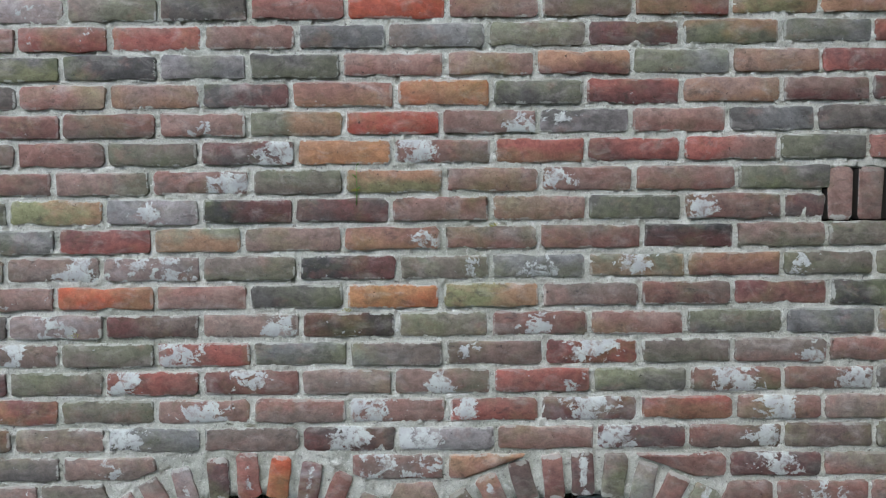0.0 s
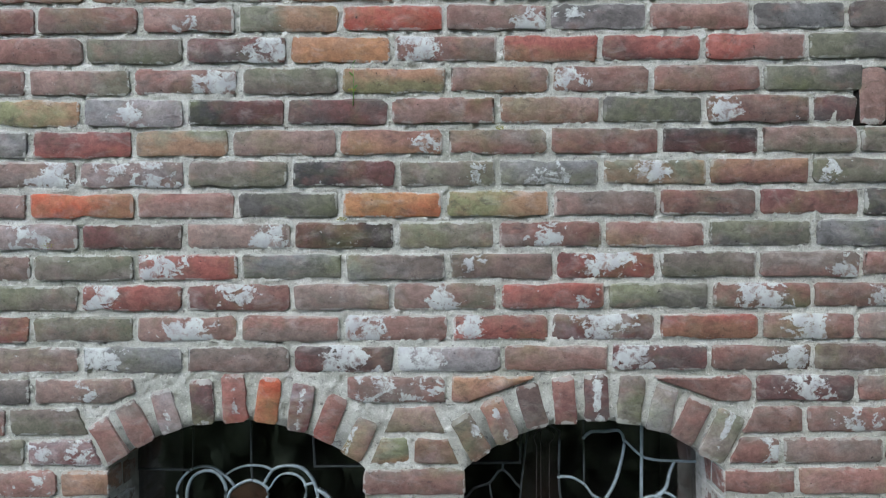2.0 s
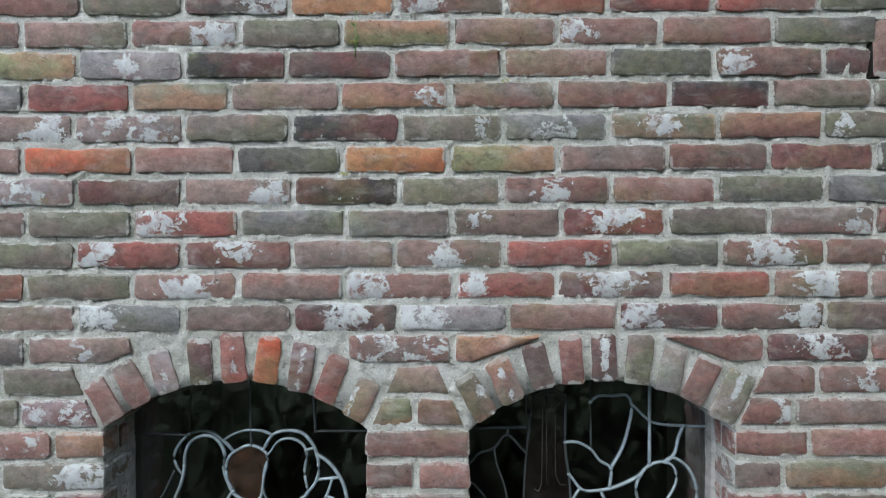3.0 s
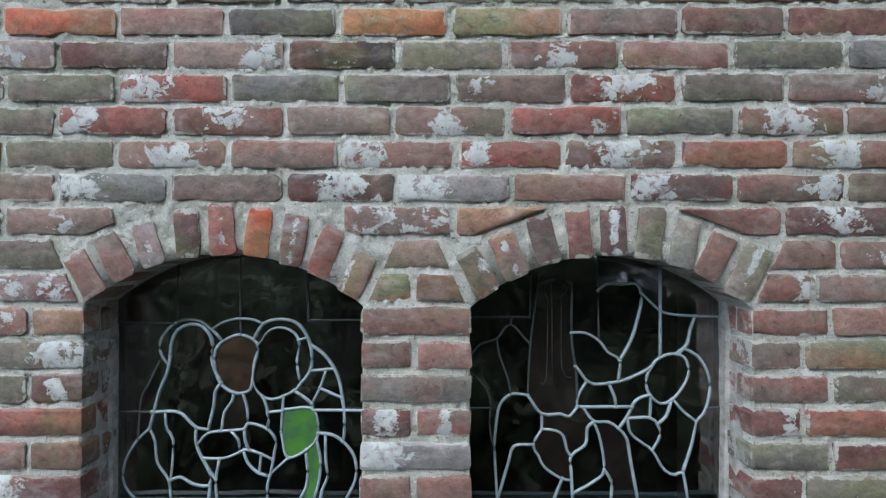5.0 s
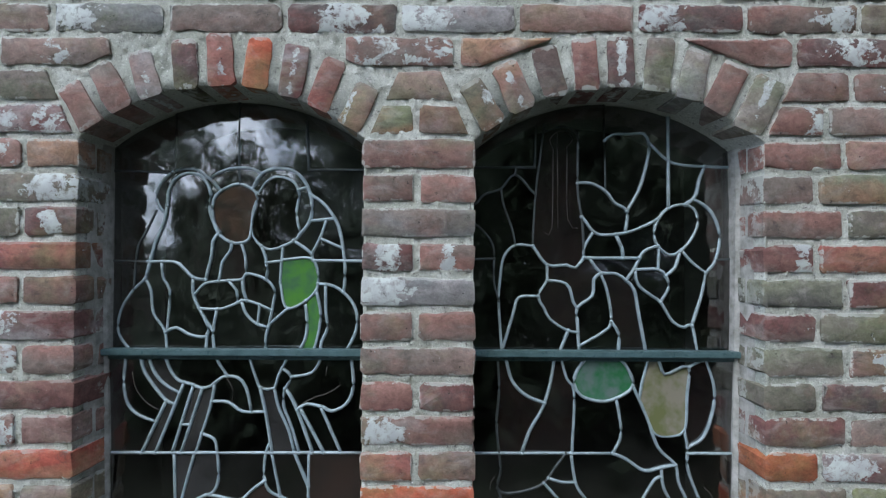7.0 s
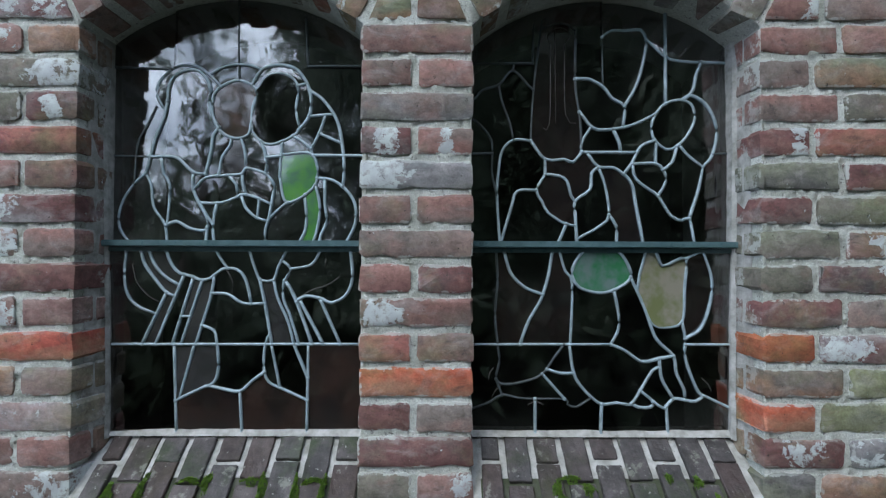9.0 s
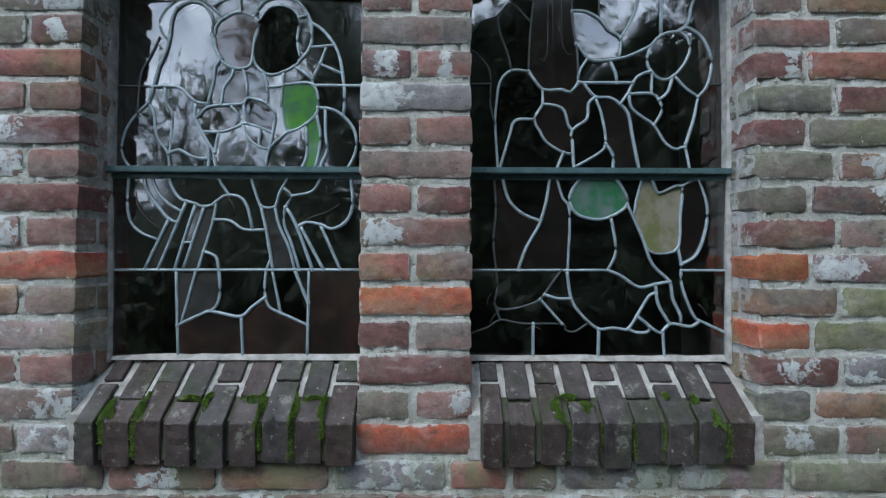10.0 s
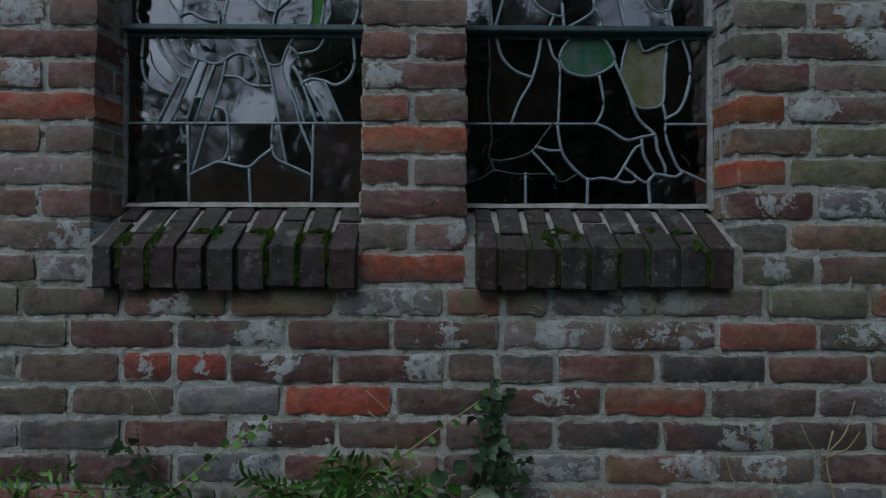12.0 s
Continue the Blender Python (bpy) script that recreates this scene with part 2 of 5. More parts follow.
def sill_brick_material():
    n = Nodes("mossy_sill_brick", (0.13, 0.115, 0.11), 0.92)
    c = n.mix(n.ramp(n.noise(14, 5, 0.65), 0.38, 0.66), (0.026, 0.024, 0.025), (0.075, 0.066, 0.066))
    c = n.mix(n.ramp(n.noise(9, 5, 0.65), 0.50, 0.66, 0.0, 0.75), c, (0.034, 0.052, 0.022))
    c = n.mix(n.ramp(n.random(), 0.3, 1.0, 0.0, 0.55), c, (0.085, 0.050, 0.044))
    c = n.mix(1.0, c, n.ramp(n.random(), 0, 1, 1.25, 0.75), "MULTIPLY")
    c = n.mix(1.0, c, n.ramp(n.noise(48, 5, 0.7), 0.3, 0.7, 0.6, 1.4), "MULTIPLY")
    lichen = n.ramp(n.noise(85, 4, 0.65), 0.66, 0.70, 0.0, 0.7)
    c = n.mix(lichen, c, (0.36, 0.38, 0.35))
    pale = n.ramp(n.noise(24, 7, 0.75), 0.585, 0.625, 0.0, 0.55)
    c = n.mix(pale, c, (0.22, 0.235, 0.195))
    grain = n.noise(380, 2, 0.6)
    c = n.mix(1.0, c, n.ramp(grain, 0.25, 0.75, 0.85, 1.15), "MULTIPLY")
    n.rough(n.ramp(n.noise(18, 4), 0.35, 0.65, 0.45, 0.8))
    n.colour(c)
    n.bump(n.math("ADD", n.noise(70, 5, 0.65), n.math("MULTIPLY", grain, 0.2)), 0.8, 0.003)
    return n.mat


SILL_BRICK = sill_brick_material()
SILL_BED = plain("mossy_sill_mortar", (0.08, 0.085, 0.065), (0.04, 0.055, 0.022), 22, 0.95, 0.0, 0.8, 0.004)
SILL_MORTAR = plain("sill_mortar", (0.50, 0.50, 0.49), (0.27, 0.275, 0.25), 45, 0.95, 0.0, 0.8, 0.004)
MOSS = plain("moss", (0.13, 0.23, 0.022), (0.06, 0.12, 0.014), 90, 0.95, 0.0, 0.9, 0.004)
SOIL = plain("soil_with_leaf_litter", (0.034, 0.029, 0.021), (0.022, 0.030, 0.012), 2.2, 0.95, 0.0, 0.8, 0.02, 8)
BARK = plain("bark", (0.10, 0.08, 0.06), (0.06, 0.05, 0.04), 9, 0.95, 0.0, 0.8, 0.02)
FOLIAGE = plain("tree_foliage", (0.035, 0.05, 0.022), (0.022, 0.035, 0.014), 3, 0.8)
# Lightened copy of the foliage, to brighten what the left window mirrors.
LIGHTENED_FOLIAGE = plain("lightened_tree_foliage", (0.14, 0.165, 0.11), (0.10, 0.12, 0.08), 3, 0.8)
IVY = plain("ivy_leaf", (0.11, 0.19, 0.10), (0.045, 0.09, 0.05), 45, 0.34)
FRESH = plain("fresh_leaf", (0.17, 0.39, 0.07), (0.08, 0.21, 0.045), 45, 0.45)
NEEDLE = plain("yew_needle", (0.11, 0.29, 0.05), (0.035, 0.10, 0.03), 30, 0.4)
TWIG = plain("dry_twig", (0.46, 0.40, 0.24), (0.32, 0.27, 0.15), 90, 0.8)
LICHEN = plain("yellow_lichen", (0.36, 0.34, 0.06), (0.22, 0.24, 0.05), 120, 0.95)
GLASS_PAINT = plain("faded_glass_paint", (0.085, 0.08, 0.075), (0.045, 0.042, 0.04), 90, 0.6)
STEM = plain("brown_stem", (0.16, 0.11, 0.07), (0.11, 0.10, 0.05), 80, 0.8)


# ---- building helpers ----
def mesh_of(bm, name, materials, smooth=False):
    me = bpy.data.meshes.new(name)
    bmesh.ops.recalc_face_normals(bm, faces=bm.faces[:])
    bm.to_mesh(me)
    bm.free()
    for m in materials if isinstance(materials, (list, tuple)) else [materials]:
        me.materials.append(m)
    if smooth:
        me.polygons.foreach_set("use_smooth", [True] * len(me.polygons))
    return me


def part(name, bm, material, parent, label="", smooth=False):
    ob = new(name, mesh_of(bm, name, material, smooth))
    ob.parent = parent
    if label:
        ob["label"] = label
    return ob


def prism(bm, outline, y0, y1, bevel=0.0, ease=1.4):
    """A closed slab from an (x, z) outline between y0 (front) and y1, its front rim eased by bevel, ease times as wide as deep."""
    n = len(outline)
    cx, cz = sum(p[0] for p in outline) / n, sum(p[1] for p in outline) / n
    rings = []
    if bevel:
        ring = []
        for x, z in outline:
            sx, sz = max(0, 1 - ease * bevel / max(abs(x - cx), 1e-4)), max(0, 1 - ease * bevel / max(abs(z - cz), 1e-4))
            ring.append(bm.verts.new((cx + (x - cx) * max(sx, 0.6), y0, cz + (z - cz) * max(sz, 0.6))))
        rings.append(ring)
    rings.append([bm.verts.new((x, y0 + bevel, z)) for x, z in outline])
    rings.append([bm.verts.new((x, y1, z)) for x, z in outline])
    bm.faces.new(rings[0])
    for a, b in zip(rings, rings[1:]):
        for i in range(n):
            bm.faces.new((a[i], b[i], b[(i + 1) % n], a[(i + 1) % n]))
    if bevel:
        rim = rings[1]
        for i in range(n):
            bm.edges.get((rim[i], rim[(i + 1) % n])).smooth = False
            bm.edges.get((rim[i], rings[2][i])).smooth = False
    return rings


def box(bm, lo, hi):
    r = bmesh.ops.create_cube(bm, size=1)
    bmesh.ops.transform(bm, verts=r["verts"], matrix=Matrix.Translation([(a + b) / 2 for a, b in zip(lo, hi)]) @ Matrix.Diagonal([*(b - a for a, b in zip(lo, hi)), 1]))
    return r["verts"]


def smooth_line(points, step=0.006):
    """Catmull-Rom through the points."""
    if len(points) < 3:
        return [Vector(p) for p in points]
    p = [Vector(q) for q in points]
    closed = (p[0] - p[-1]).length < 1e-6
    ext = [p[-2]] + p + [p[1]] if closed else [2 * p[0] - p[1]] + p + [2 * p[-1] - p[-2]]
    out = []
    for a, b, c, d in zip(ext, ext[1:], ext[2:], ext[3:]):
        k = max(2, int((c - b).length / step))
        for i in range(k):
            t = i / k
            out.append(0.5 * (2 * b + (c - a) * t + (2 * a - 5 * b + 4 * c - d) * t * t + (3 * b - a - 3 * c + d) * t ** 3))
    out.append(p[-1])
    return out


def tube(bm, line, radii, sides=5):
    """A tapered tube along a line of 3D points."""
    rings = []
    for i, p in enumerate(line):
        way = (line[min(i + 1, len(line) - 1)] - line[max(i - 1, 0)]).normalized()
        q = way.to_track_quat("Z", "Y")
        r = radii[0] + (radii[1] - radii[0]) * i / max(len(line) - 1, 1)
        rings.append([bm.verts.new(p + q @ Vector((r * math.cos(a), r * math.sin(a), 0))) for a in (2 * math.pi * k / sides for k in range(sides))])
    for a, b in zip(rings, rings[1:]):
        for k in range(sides):
            bm.faces.new((a[k], a[(k + 1) % sides], b[(k + 1) % sides], b[k]))
    bm.faces.new(rings[0][::-1])
    bm.faces.new(rings[-1])


# ---- the wall's plan ----
FACE = 1.67                    # y of the brick faces
COURSE, STRETCHER, JOINT = 0.065, 0.2175, 0.0125
BED = 2.925                    # z of the bed under the top visible course
WINDOWS = ((-0.440, 0.268), (0.3135, 0.2715))   # middle and half width of the openings
SPRING, RADIUS, RING = 1.752, 0.412, 0.101      # segmental arches: springing height, radius, thickness
CREST = 1.849
SILL_Z = 0.95                  # foot of the glass
GLASS_Y = 1.762


def bed(k):
    return BED - (k - 1) * COURSE


def lift(x, z):
    """The upper courses climb slightly to one side."""
    return 0.011 * x * min(max((z - 1.4) / 1.5, 0), 1)


def opening(cx, half, grow=0.0, foot=0.86):
    """Outline of an arched opening, from its foot upwards."""
    r = RADIUS + grow
    zc = CREST - RADIUS
    top = math.asin(min((half + grow) / r, 1))
    arc = [(cx + r * math.sin(a), zc + r * math.cos(a)) for a in np.linspace(top, -top, 25)]
    return [(cx - half - grow, foot), (cx + half + grow, foot)] + arc


# ---- mortar body of the wall ----
from mathutils.geometry import delaunay_2d_cdt

wall_half, wall_top, wall_depth = 2.4, 3.5, 0.30
VENT = (0.859, 1.06, 2.472, 2.594)


def build_wall():
    pts, edges, holes = [], [], []

    def loop(outline):
        at = len(pts)
        pts.extend(Vector(p) for p in outline)
        edges.extend((at + i, at + (i + 1) % len(outline)) for i in range(len(outline)))

    loop([(-wall_half, 0), (wall_half, 0), (wall_half, wall_top), (-wall_half, wall_top)])
    for cx, half in WINDOWS:
        hole = opening(cx, half, 0.0035)
        holes.append((cx, half + 0.0035))
        loop(hole)
    loop([(VENT[0], VENT[2]), (VENT[1], VENT[2]), (VENT[1], VENT[3]), (VENT[0], VENT[3])])
    rng = random.Random(3)
    step = 0.0068
    for i in range(int(2.14 / step)):
        for j in range(int(2.74 / step)):
            x, z = -1.07 + i * step + rng.uniform(-0.002, 0.002), 0.30 + j * step + rng.uniform(-0.002, 0.002)
            if any(abs(x - cx) < half + 0.006 and 0.84 < z < CREST + 0.02 for cx, half in holes):
                continue
            pts.append(Vector((x, z)))
    v, _, f, *_ = delaunay_2d_cdt(pts, edges, [], 0, 1e-6)

    def inside(x, z):
        for cx, half in holes:
            if abs(x - cx) < half and 0.86 < z and (z < SPRING - 0.02 or math.hypot(x - cx, z - CREST + RADIUS) < RADIUS + 0.0035):
                return True
        return VENT[0] < x < VENT[1] and VENT[2] < z < VENT[3]

    verts, faces = [], []
    for p in v:
        d = 0.0032 + 0.0062 * noise.noise(Vector((p.x * 85, p.y * 85, 1))) + 0.0030 * noise.noise(Vector((p.x * 19, p.y * 19, 5)))
        verts.append((p.x, FACE + max(d, -0.0014), p.y))
    n = len(verts)
    verts += [(p.x, FACE + wall_depth, p.y) for p in v]
    count = {}
    for tri in f:
        m = sum((v[i] for i in tri), Vector((0, 0))) / 3
        if inside(m.x, m.y):
            continue
        faces.append(tuple(tri[::-1]))
        for a, b in zip(tri, tri[1:] + tri[:1]):
            count[(a, b)] = count.get((a, b), 0) + 1
    for a, b in list(count):
        if (b, a) not in count:
            faces.append((a, b, b + n, a + n))
    bm = bmesh.new()
    vs = [bm.verts.new(p) for p in verts]
    for q in faces:
        bm.faces.new([vs[i] for i in q])
    bmesh.ops.delete(bm, geom=[w for w in bm.verts if not w.link_faces], context="VERTS")
    for face in bm.faces:
        face.smooth = abs(face.normal.y) > 0.5
    ob = new("wall_south", mesh_of(bm, "wall_south", MORTAR))
    return tagged(ob, "weathered brick wall with pale lime mortar and old limewash", "wall", kind="structure")


wall = build_wall()


# ---- bricks of the wall ----
def brick_outline(w, h, rng):
    """A crooked rectangle with worn corners, frayed edges and now and then a chip, round the origin."""
    hw, hh = w / 2, h / 2
    c = [rng.uniform(0.003, 0.012) for _ in range(4)]
    n = 6 if w > 0.15 else 3
    bow = [rng.uniform(-0.0018, 0.0018) for _ in range(2)]
    pts = []
    for sx, sz, c0, c1, bend in ((-1, -1, c[0], c[1], bow[0]), (1, 1, c[2], c[3], bow[1])):
        pts += [(sx * hw, sz * (hh - c0)), (sx * (hw - 0.35 * c0), sz * (hh - 0.3 * c0)), (sx * (hw - c0), sz * hh)]
        for i in range(1, n):
            f = (i + rng.uniform(-0.3, 0.3)) / n
            pts.append((sx * (hw - c0 - (2 * hw - c0 - c1) * f), sz * (hh + bend * math.sin(math.pi * f)) + rng.uniform(-0.0012, 0.0012)))
        pts += [(-sx * (hw - c1), sz * hh), (-sx * (hw - 0.35 * c1), sz * (hh - 0.3 * c1)), (-sx * hw, sz * (hh - c1))]
    out = [(x + rng.uniform(-0.0020, 0.0020), z + rng.uniform(-0.0021, 0.0016)) for x, z in pts]
    for i in (rng.randrange(2, len(out) // 2), rng.randrange(len(out) // 2 + 2, len(out) - 1)):
        if rng.random() < 0.45:
            out[i] = (out[i][0] * 0.985, out[i][1] * rng.uniform(0.82, 0.93))
    return out


def brick_mesh(outline, depth, name="brick", bevel=0.0024, front=0.0):
    bm = bmesh.new()
    prism(bm, outline, front, front + depth, bevel, 2.2)
    return mesh_of(bm, name, brick_of("r"), True)


def lay(parent, me, x, z, tone, rng, proud=None):
    ob = new("brick", me)
    ob.parent = parent
    y = FACE + (rng.uniform(-0.0046, -0.0010) if proud is None else proud)
    ob.matrix_basis = pose(x, y, z, rng.uniform(-0.8, 3.2), rng.uniform(-0.35, 0.35), rng.uniform(-0.4, 0.4))
    return coat(ob, tone)


def width_of(code):
    """Length of a brick with its joint: h is a bat, + and - a little longer or shorter."""
    w = 0.109 if "h" in code else 0.1625 if "q" in code else STRETCHER
    return w + 0.008 * (code.count("+") - code.count("-"))


WASH = {"": (0.0, 0.25), "w": (0.07, 1.0), "W": (0.11, 1.0), "X": (0.17, 1.0)}
WASH_AT = {"w": (0.19, 0.24), "W": (0.23, 0.31), "X": (0.252, 0.40)}


def coat(ob, code):
    """Gives a brick the look that its code names: one tone or two with a way between them (>, ^, _), then
    w, W or X for traces, patches or a coat of limewash, and where on the face (1 to 9 as on a number pad)."""
    tones = [ch for ch in code if ch in TONES]
    way = "".join(ch for ch in code if ch in ">^_")
    wash = "".join(ch for ch in code if ch in "wWX")
    spot = [int(ch) for ch in code if ch.isdigit()]
    x, z = 0.5, 0.5
    amount, reach = WASH[wash]
    if wash and spot:
        x, z = (0.18, 0.5, 0.82)[(spot[0] - 1) % 3], (0.2, 0.5, 0.8)[(spot[0] - 1) // 3]
        amount, reach = WASH_AT[wash]
    ob.material_slots[0].link = "OBJECT"
    ob.material_slots[0].material = brick_of(tones[0], way, tones[1] if len(tones) > 1 else "")
    ob.color = (x, z, amount, reach)
    return ob


shape_rng = random.Random(11)
LONG = [brick_mesh(brick_outline(STRETCHER - JOINT, COURSE - JOINT, shape_rng), 0.035) for _ in range(36)]
COMMON = "r r p p b b g g d d s m R t r_b p>g b_p".split()


def trim(outline, at, normal):
    """The part of a convex outline on the side of a line that normal points to."""
    out = []
    side = [(p[0] - at[0]) * normal[0] + (p[1] - at[1]) * normal[1] for p in outline]
    for (p, s), (q, t) in zip(zip(outline, side), zip(outline[1:] + outline[:1], side[1:] + side[:1])):
        if s >= 0:
            out.append(p)
        if (s < 0) != (t < 0):
            f = s / (s - t)
            out.append((p[0] + (q[0] - p[0]) * f, p[1] + (q[1] - p[1]) * f))
    return out


def above_arches(outline, x0, z0, skewed):
    """Cuts an outline (round x0, z0) off straight at the backs or skewbacks of the arches."""
    gap = 0.010
    r = RADIUS + RING + gap
    zc = CREST - RADIUS
    for cx, half in WINDOWS:
        side = 1 if x0 > cx else -1
        if skewed:
            at, normal = (cx + side * (half + gap), SPRING), (side, -0.45)
        else:
            lo, hi = z0 - COURSE / 2 + 0.008, min(z0 + COURSE / 2 - 0.008, zc + r - 0.004)
            a = (cx + side * math.sqrt(r * r - (lo - zc) ** 2), lo)
            b = (cx + side * math.sqrt(r * r - (hi - zc) ** 2), hi)
            at, normal = a, (side * (hi - lo), abs(b[0] - a[0]))
        if len(outline) > 2:
            outline = trim(outline, (at[0] - x0, at[1] - z0), normal)
    return outline


def splay(me, side, amount, front=0.0):
    """Leans the side of a reveal brick into the opening towards the glass."""
    edge = max(side * v.co.x for v in me.vertices)
    rear = max(v.co.y for v in me.vertices)
    for v in me.vertices:
        if side * v.co.x > edge - 0.02:
            v.co.x += side * amount * (front + (1 - front) * (v.co.y > rear - 0.001))
    return me


def area(outline):
    return 0.5 * abs(sum(a[0] * b[1] - b[0] * a[1] for a, b in zip(outline, outline[1:] + outline[:1])))


def course(k, start, codes, cut=False, end=None, deep=""):
    """One course (or a stretch of one) from start; deep: which ends show their full side in a reveal."""
    rng = random.Random(k * 31 + int(abs(start) * 1000))
    x = start
    codes = codes.split()
    for i, code in enumerate(codes):
        w = width_of(code)
        if end is not None and i == len(codes) - 1:
            w = end - x + JOINT / 2
        mid, z = x + w / 2, bed(k) + COURSE / 2
        z += lift(mid, z)
        full = (deep in ("left", "both") and i == 0) or (deep in ("right", "both") and i == len(codes) - 1)
        if cut:
            shape = above_arches(brick_outline(w - JOINT, COURSE - JOINT, rng), mid, z, k > 17)
            if len(shape) > 2 and area(shape) > 0.0006:
                lay(wall, brick_mesh(shape, 0.035), mid, z, code, rng)
        elif full:
            outline = brick_outline(w - JOINT, COURSE - JOINT, rng)
            proud = rng.uniform(-0.004, -0.0012)
            side = 1 if deep == "right" else -1
            amount = 0.0 if deep == "both" else (0.017 if side > 0 else 0.010) * min(max((1.65 - z) / 0.6, 0), 1)
            if k % 2:
                lay(wall, splay(brick_mesh(outline, 0.088), side, amount), mid, z, code, rng, proud)
            else:
                lay(wall, splay(brick_mesh(outline, 0.046), side, 0.5 * amount), mid, z, code, rng, proud)
                lay(wall, splay(brick_mesh(brick_outline(w - JOINT, COURSE - JOINT, rng), 0.035, bevel=0.002), side, amount, 0.6), mid, z, code, rng, 0.053)
        elif abs(w - STRETCHER) < 0.03:
            ob = lay(wall, rng.choice(LONG), mid, z, code, rng)
            ob.scale = ((w - JOINT) / (STRETCHER - JOINT), 1, rng.uniform(0.97, 1.03))
        else:
            lay(wall, brick_mesh(brick_outline(w - JOINT, COURSE - JOINT, rng), 0.035), mid, z, code, rng)
        x += w
    return x


# Courses above and below the windows: number from the top, start, bricks.
# Codes as coat() reads them; h is a bat, + and - a little long or short.
FULL_COURSES = (
    (1, -1.060, "lw b>g- d-- R_r c+ r>p- p^b- r_R ty-- t>r"),
    (2, -1.171, "r R^pw- R- p>r- d>s-- b>s+ g>b+ m- g^t+ g>s- R"),
    (3, -1.071, "d_y d>k sl-- d_g- r^p++ p_r-- t_m g>s+ pt-- m_R"),
    (4, -1.169, "d r>p-- p_t- d>m-- t^r++ o d>g- m^R p_t+ m^p-- m"),
    (5, -1.073, "r_m r_b pw2-- g>t v^R pW3 d_lw7- r^p d>s-- d"),
    (6, -1.174, "b r>b-- g^b- mX6 t_f rX4+ R_t- m^R R>p g>d-- R"),
    (7, -1.091, "r_b p>g rX6+ g_b- t_y+ p_r pW4- r^p++ d_g"),
    (8, -1.196, "g y>t slW2 k>m- m r_p+ p_r d_g rW4+ mh-"),
    (9, -1.087, "sX4 m_R g_t-- b+ t^rw6+ b_r r^b++ k_m- p_g- g"),
    (10, -1.204, "b bX3 plX+ b_g k>m+ gw6- s_gW2 gtW5+ r^t gw4- g"),
    (11, -1.091, "pw c>t+ r_p- d>g f_o y>t+ b_p+ r>b- m_r k"),
    (12, -1.198, "d plW2 m>b bpW3+ m>kw g_b- r_bW2+ p_r g_d+ s- r"),
    (13, -1.083, "bW5 g_b RX7 s_g b_s bw7+ mRX8 b_g- b_rW3 r_b"),
    (14, -1.200, "m g_b RW4 r_mW8+ b- pgW2+ R_rw3+ g_d r_gX5 rX3- d"),
    (15, -1.085, "mRW1 g_b pX2 r_b pX4+ r_RW4- mlX8+ R_t rpX5-- b"),
    (16, -1.192, "m_b b_p- sX7 b_p+ mX5 slX4+ p_r+ mX4- r_bW6 u_b- d"),
    (35, -1.058, "b u_b-- ruW2- u_t- slX Rh+ mlWh-- dlX6 mlX4- g_b- R"),
    (36, -0.961, "g_b u_m- dmX6 u_m- m_bW2 plX5- mlX R_t-- b_dX8"),
    (37, -1.056, "slX u_p-- v_mW5h- v_mw5h u_mW8- muX6 u_ph- d_ph+ m_r-- d_k r_u-- u"),
    (38, -0.956, "u_b u_b- sl- v_c u- m_uW8-- r_v- u_b ulX6"),
    (39, -1.051, "slW d_s-- m_r- uX4- u_m- rh+ u_ph- u_d- mX3- u_g-- r"),
    (40, -0.947, "u_m u_m-- slX6- m_r-- pWh uh+ slX-- r_tX6 bX8-- u"),
)
spans = {}
for k, start, codes in FULL_COURSES:
    spans[k] = [(start, course(k, start, codes))]

# Courses beside the arches.
course(17, -0.865 - STRETCHER, "b_d p_bw5", cut=True)
course(17, -0.211, "rX t_r", cut=True)
course(17, 0.649 - STRETCHER, "r_p mX8 b_r", cut=True)
course(18, -0.70 - 2 * STRETCHER, "b_r b_g", cut=True)
course(18, -0.066 - STRETCHER / 2, "p_b", cut=True)
course(18, 0.757 - STRETCHER, "r rW5 rX5", cut=True)
course(19, -0.66 - 2 * STRETCHER, "g mlX", cut=True)
course(19, -0.071 - STRETCHER, "g_t r_p", cut=True)
course(19, 0.707 - STRETCHER, "rW6 b b", cut=True)
spans[7] = [(spans[7][0][0], 1.066)]
spans[8] = [(spans[8][0][0], 1.066)]
spans[17] = spans[18] = spans[19] = [(-1.30 + STRETCHER, 1.085)]

# Jambs and the pier: per course the bricks left of the windows, of the pier, and right of them.
L0, P0, P1, R0 = (WINDOWS[0][0] - WINDOWS[0][1], WINDOWS[0][0] + WINDOWS[0][1], WINDOWS[1][0] - WINDOWS[1][1], WINDOWS[1][0] + WINDOWS[1][1])
SIDE_COURSES = (
    (20, "r_b pW th", "b_r", "r r_p"),
    (21, "p gX6", "r r", "b g_t"),
    (22, "r g_b mW5h", "b_s", "r_b g"),
    (23, "m R_m", "mX5 rW5", "m_rW6 R_t"),
    (24, "b r_b r_bh", "slX4", "g_d m_r"),
    (25, "r mlX4", "r r_b", "m_b g"),
    (26, "p rX6 r_bh", "b_p", "g_b pX5"),
    (27, "b r_m", "r_m m", "g mX9"),
    (28, "m pX6 pmwh", "rW4", "m_b b_p"),
    (29, "b v_t", "R r", "c_o mlX4"),
    (30, "r t_b b_ph", "c_t", "b_t y"),
    (31, "g plw", "m_r b_p", "c_t g_y"),
    (32, "r p r_ph", "u", "mpW5 slX"),
    (33, "b bX3", "g pW6", "d_g t"),
    (34, "d r slXh", "c_r", "gW8 r"),
)
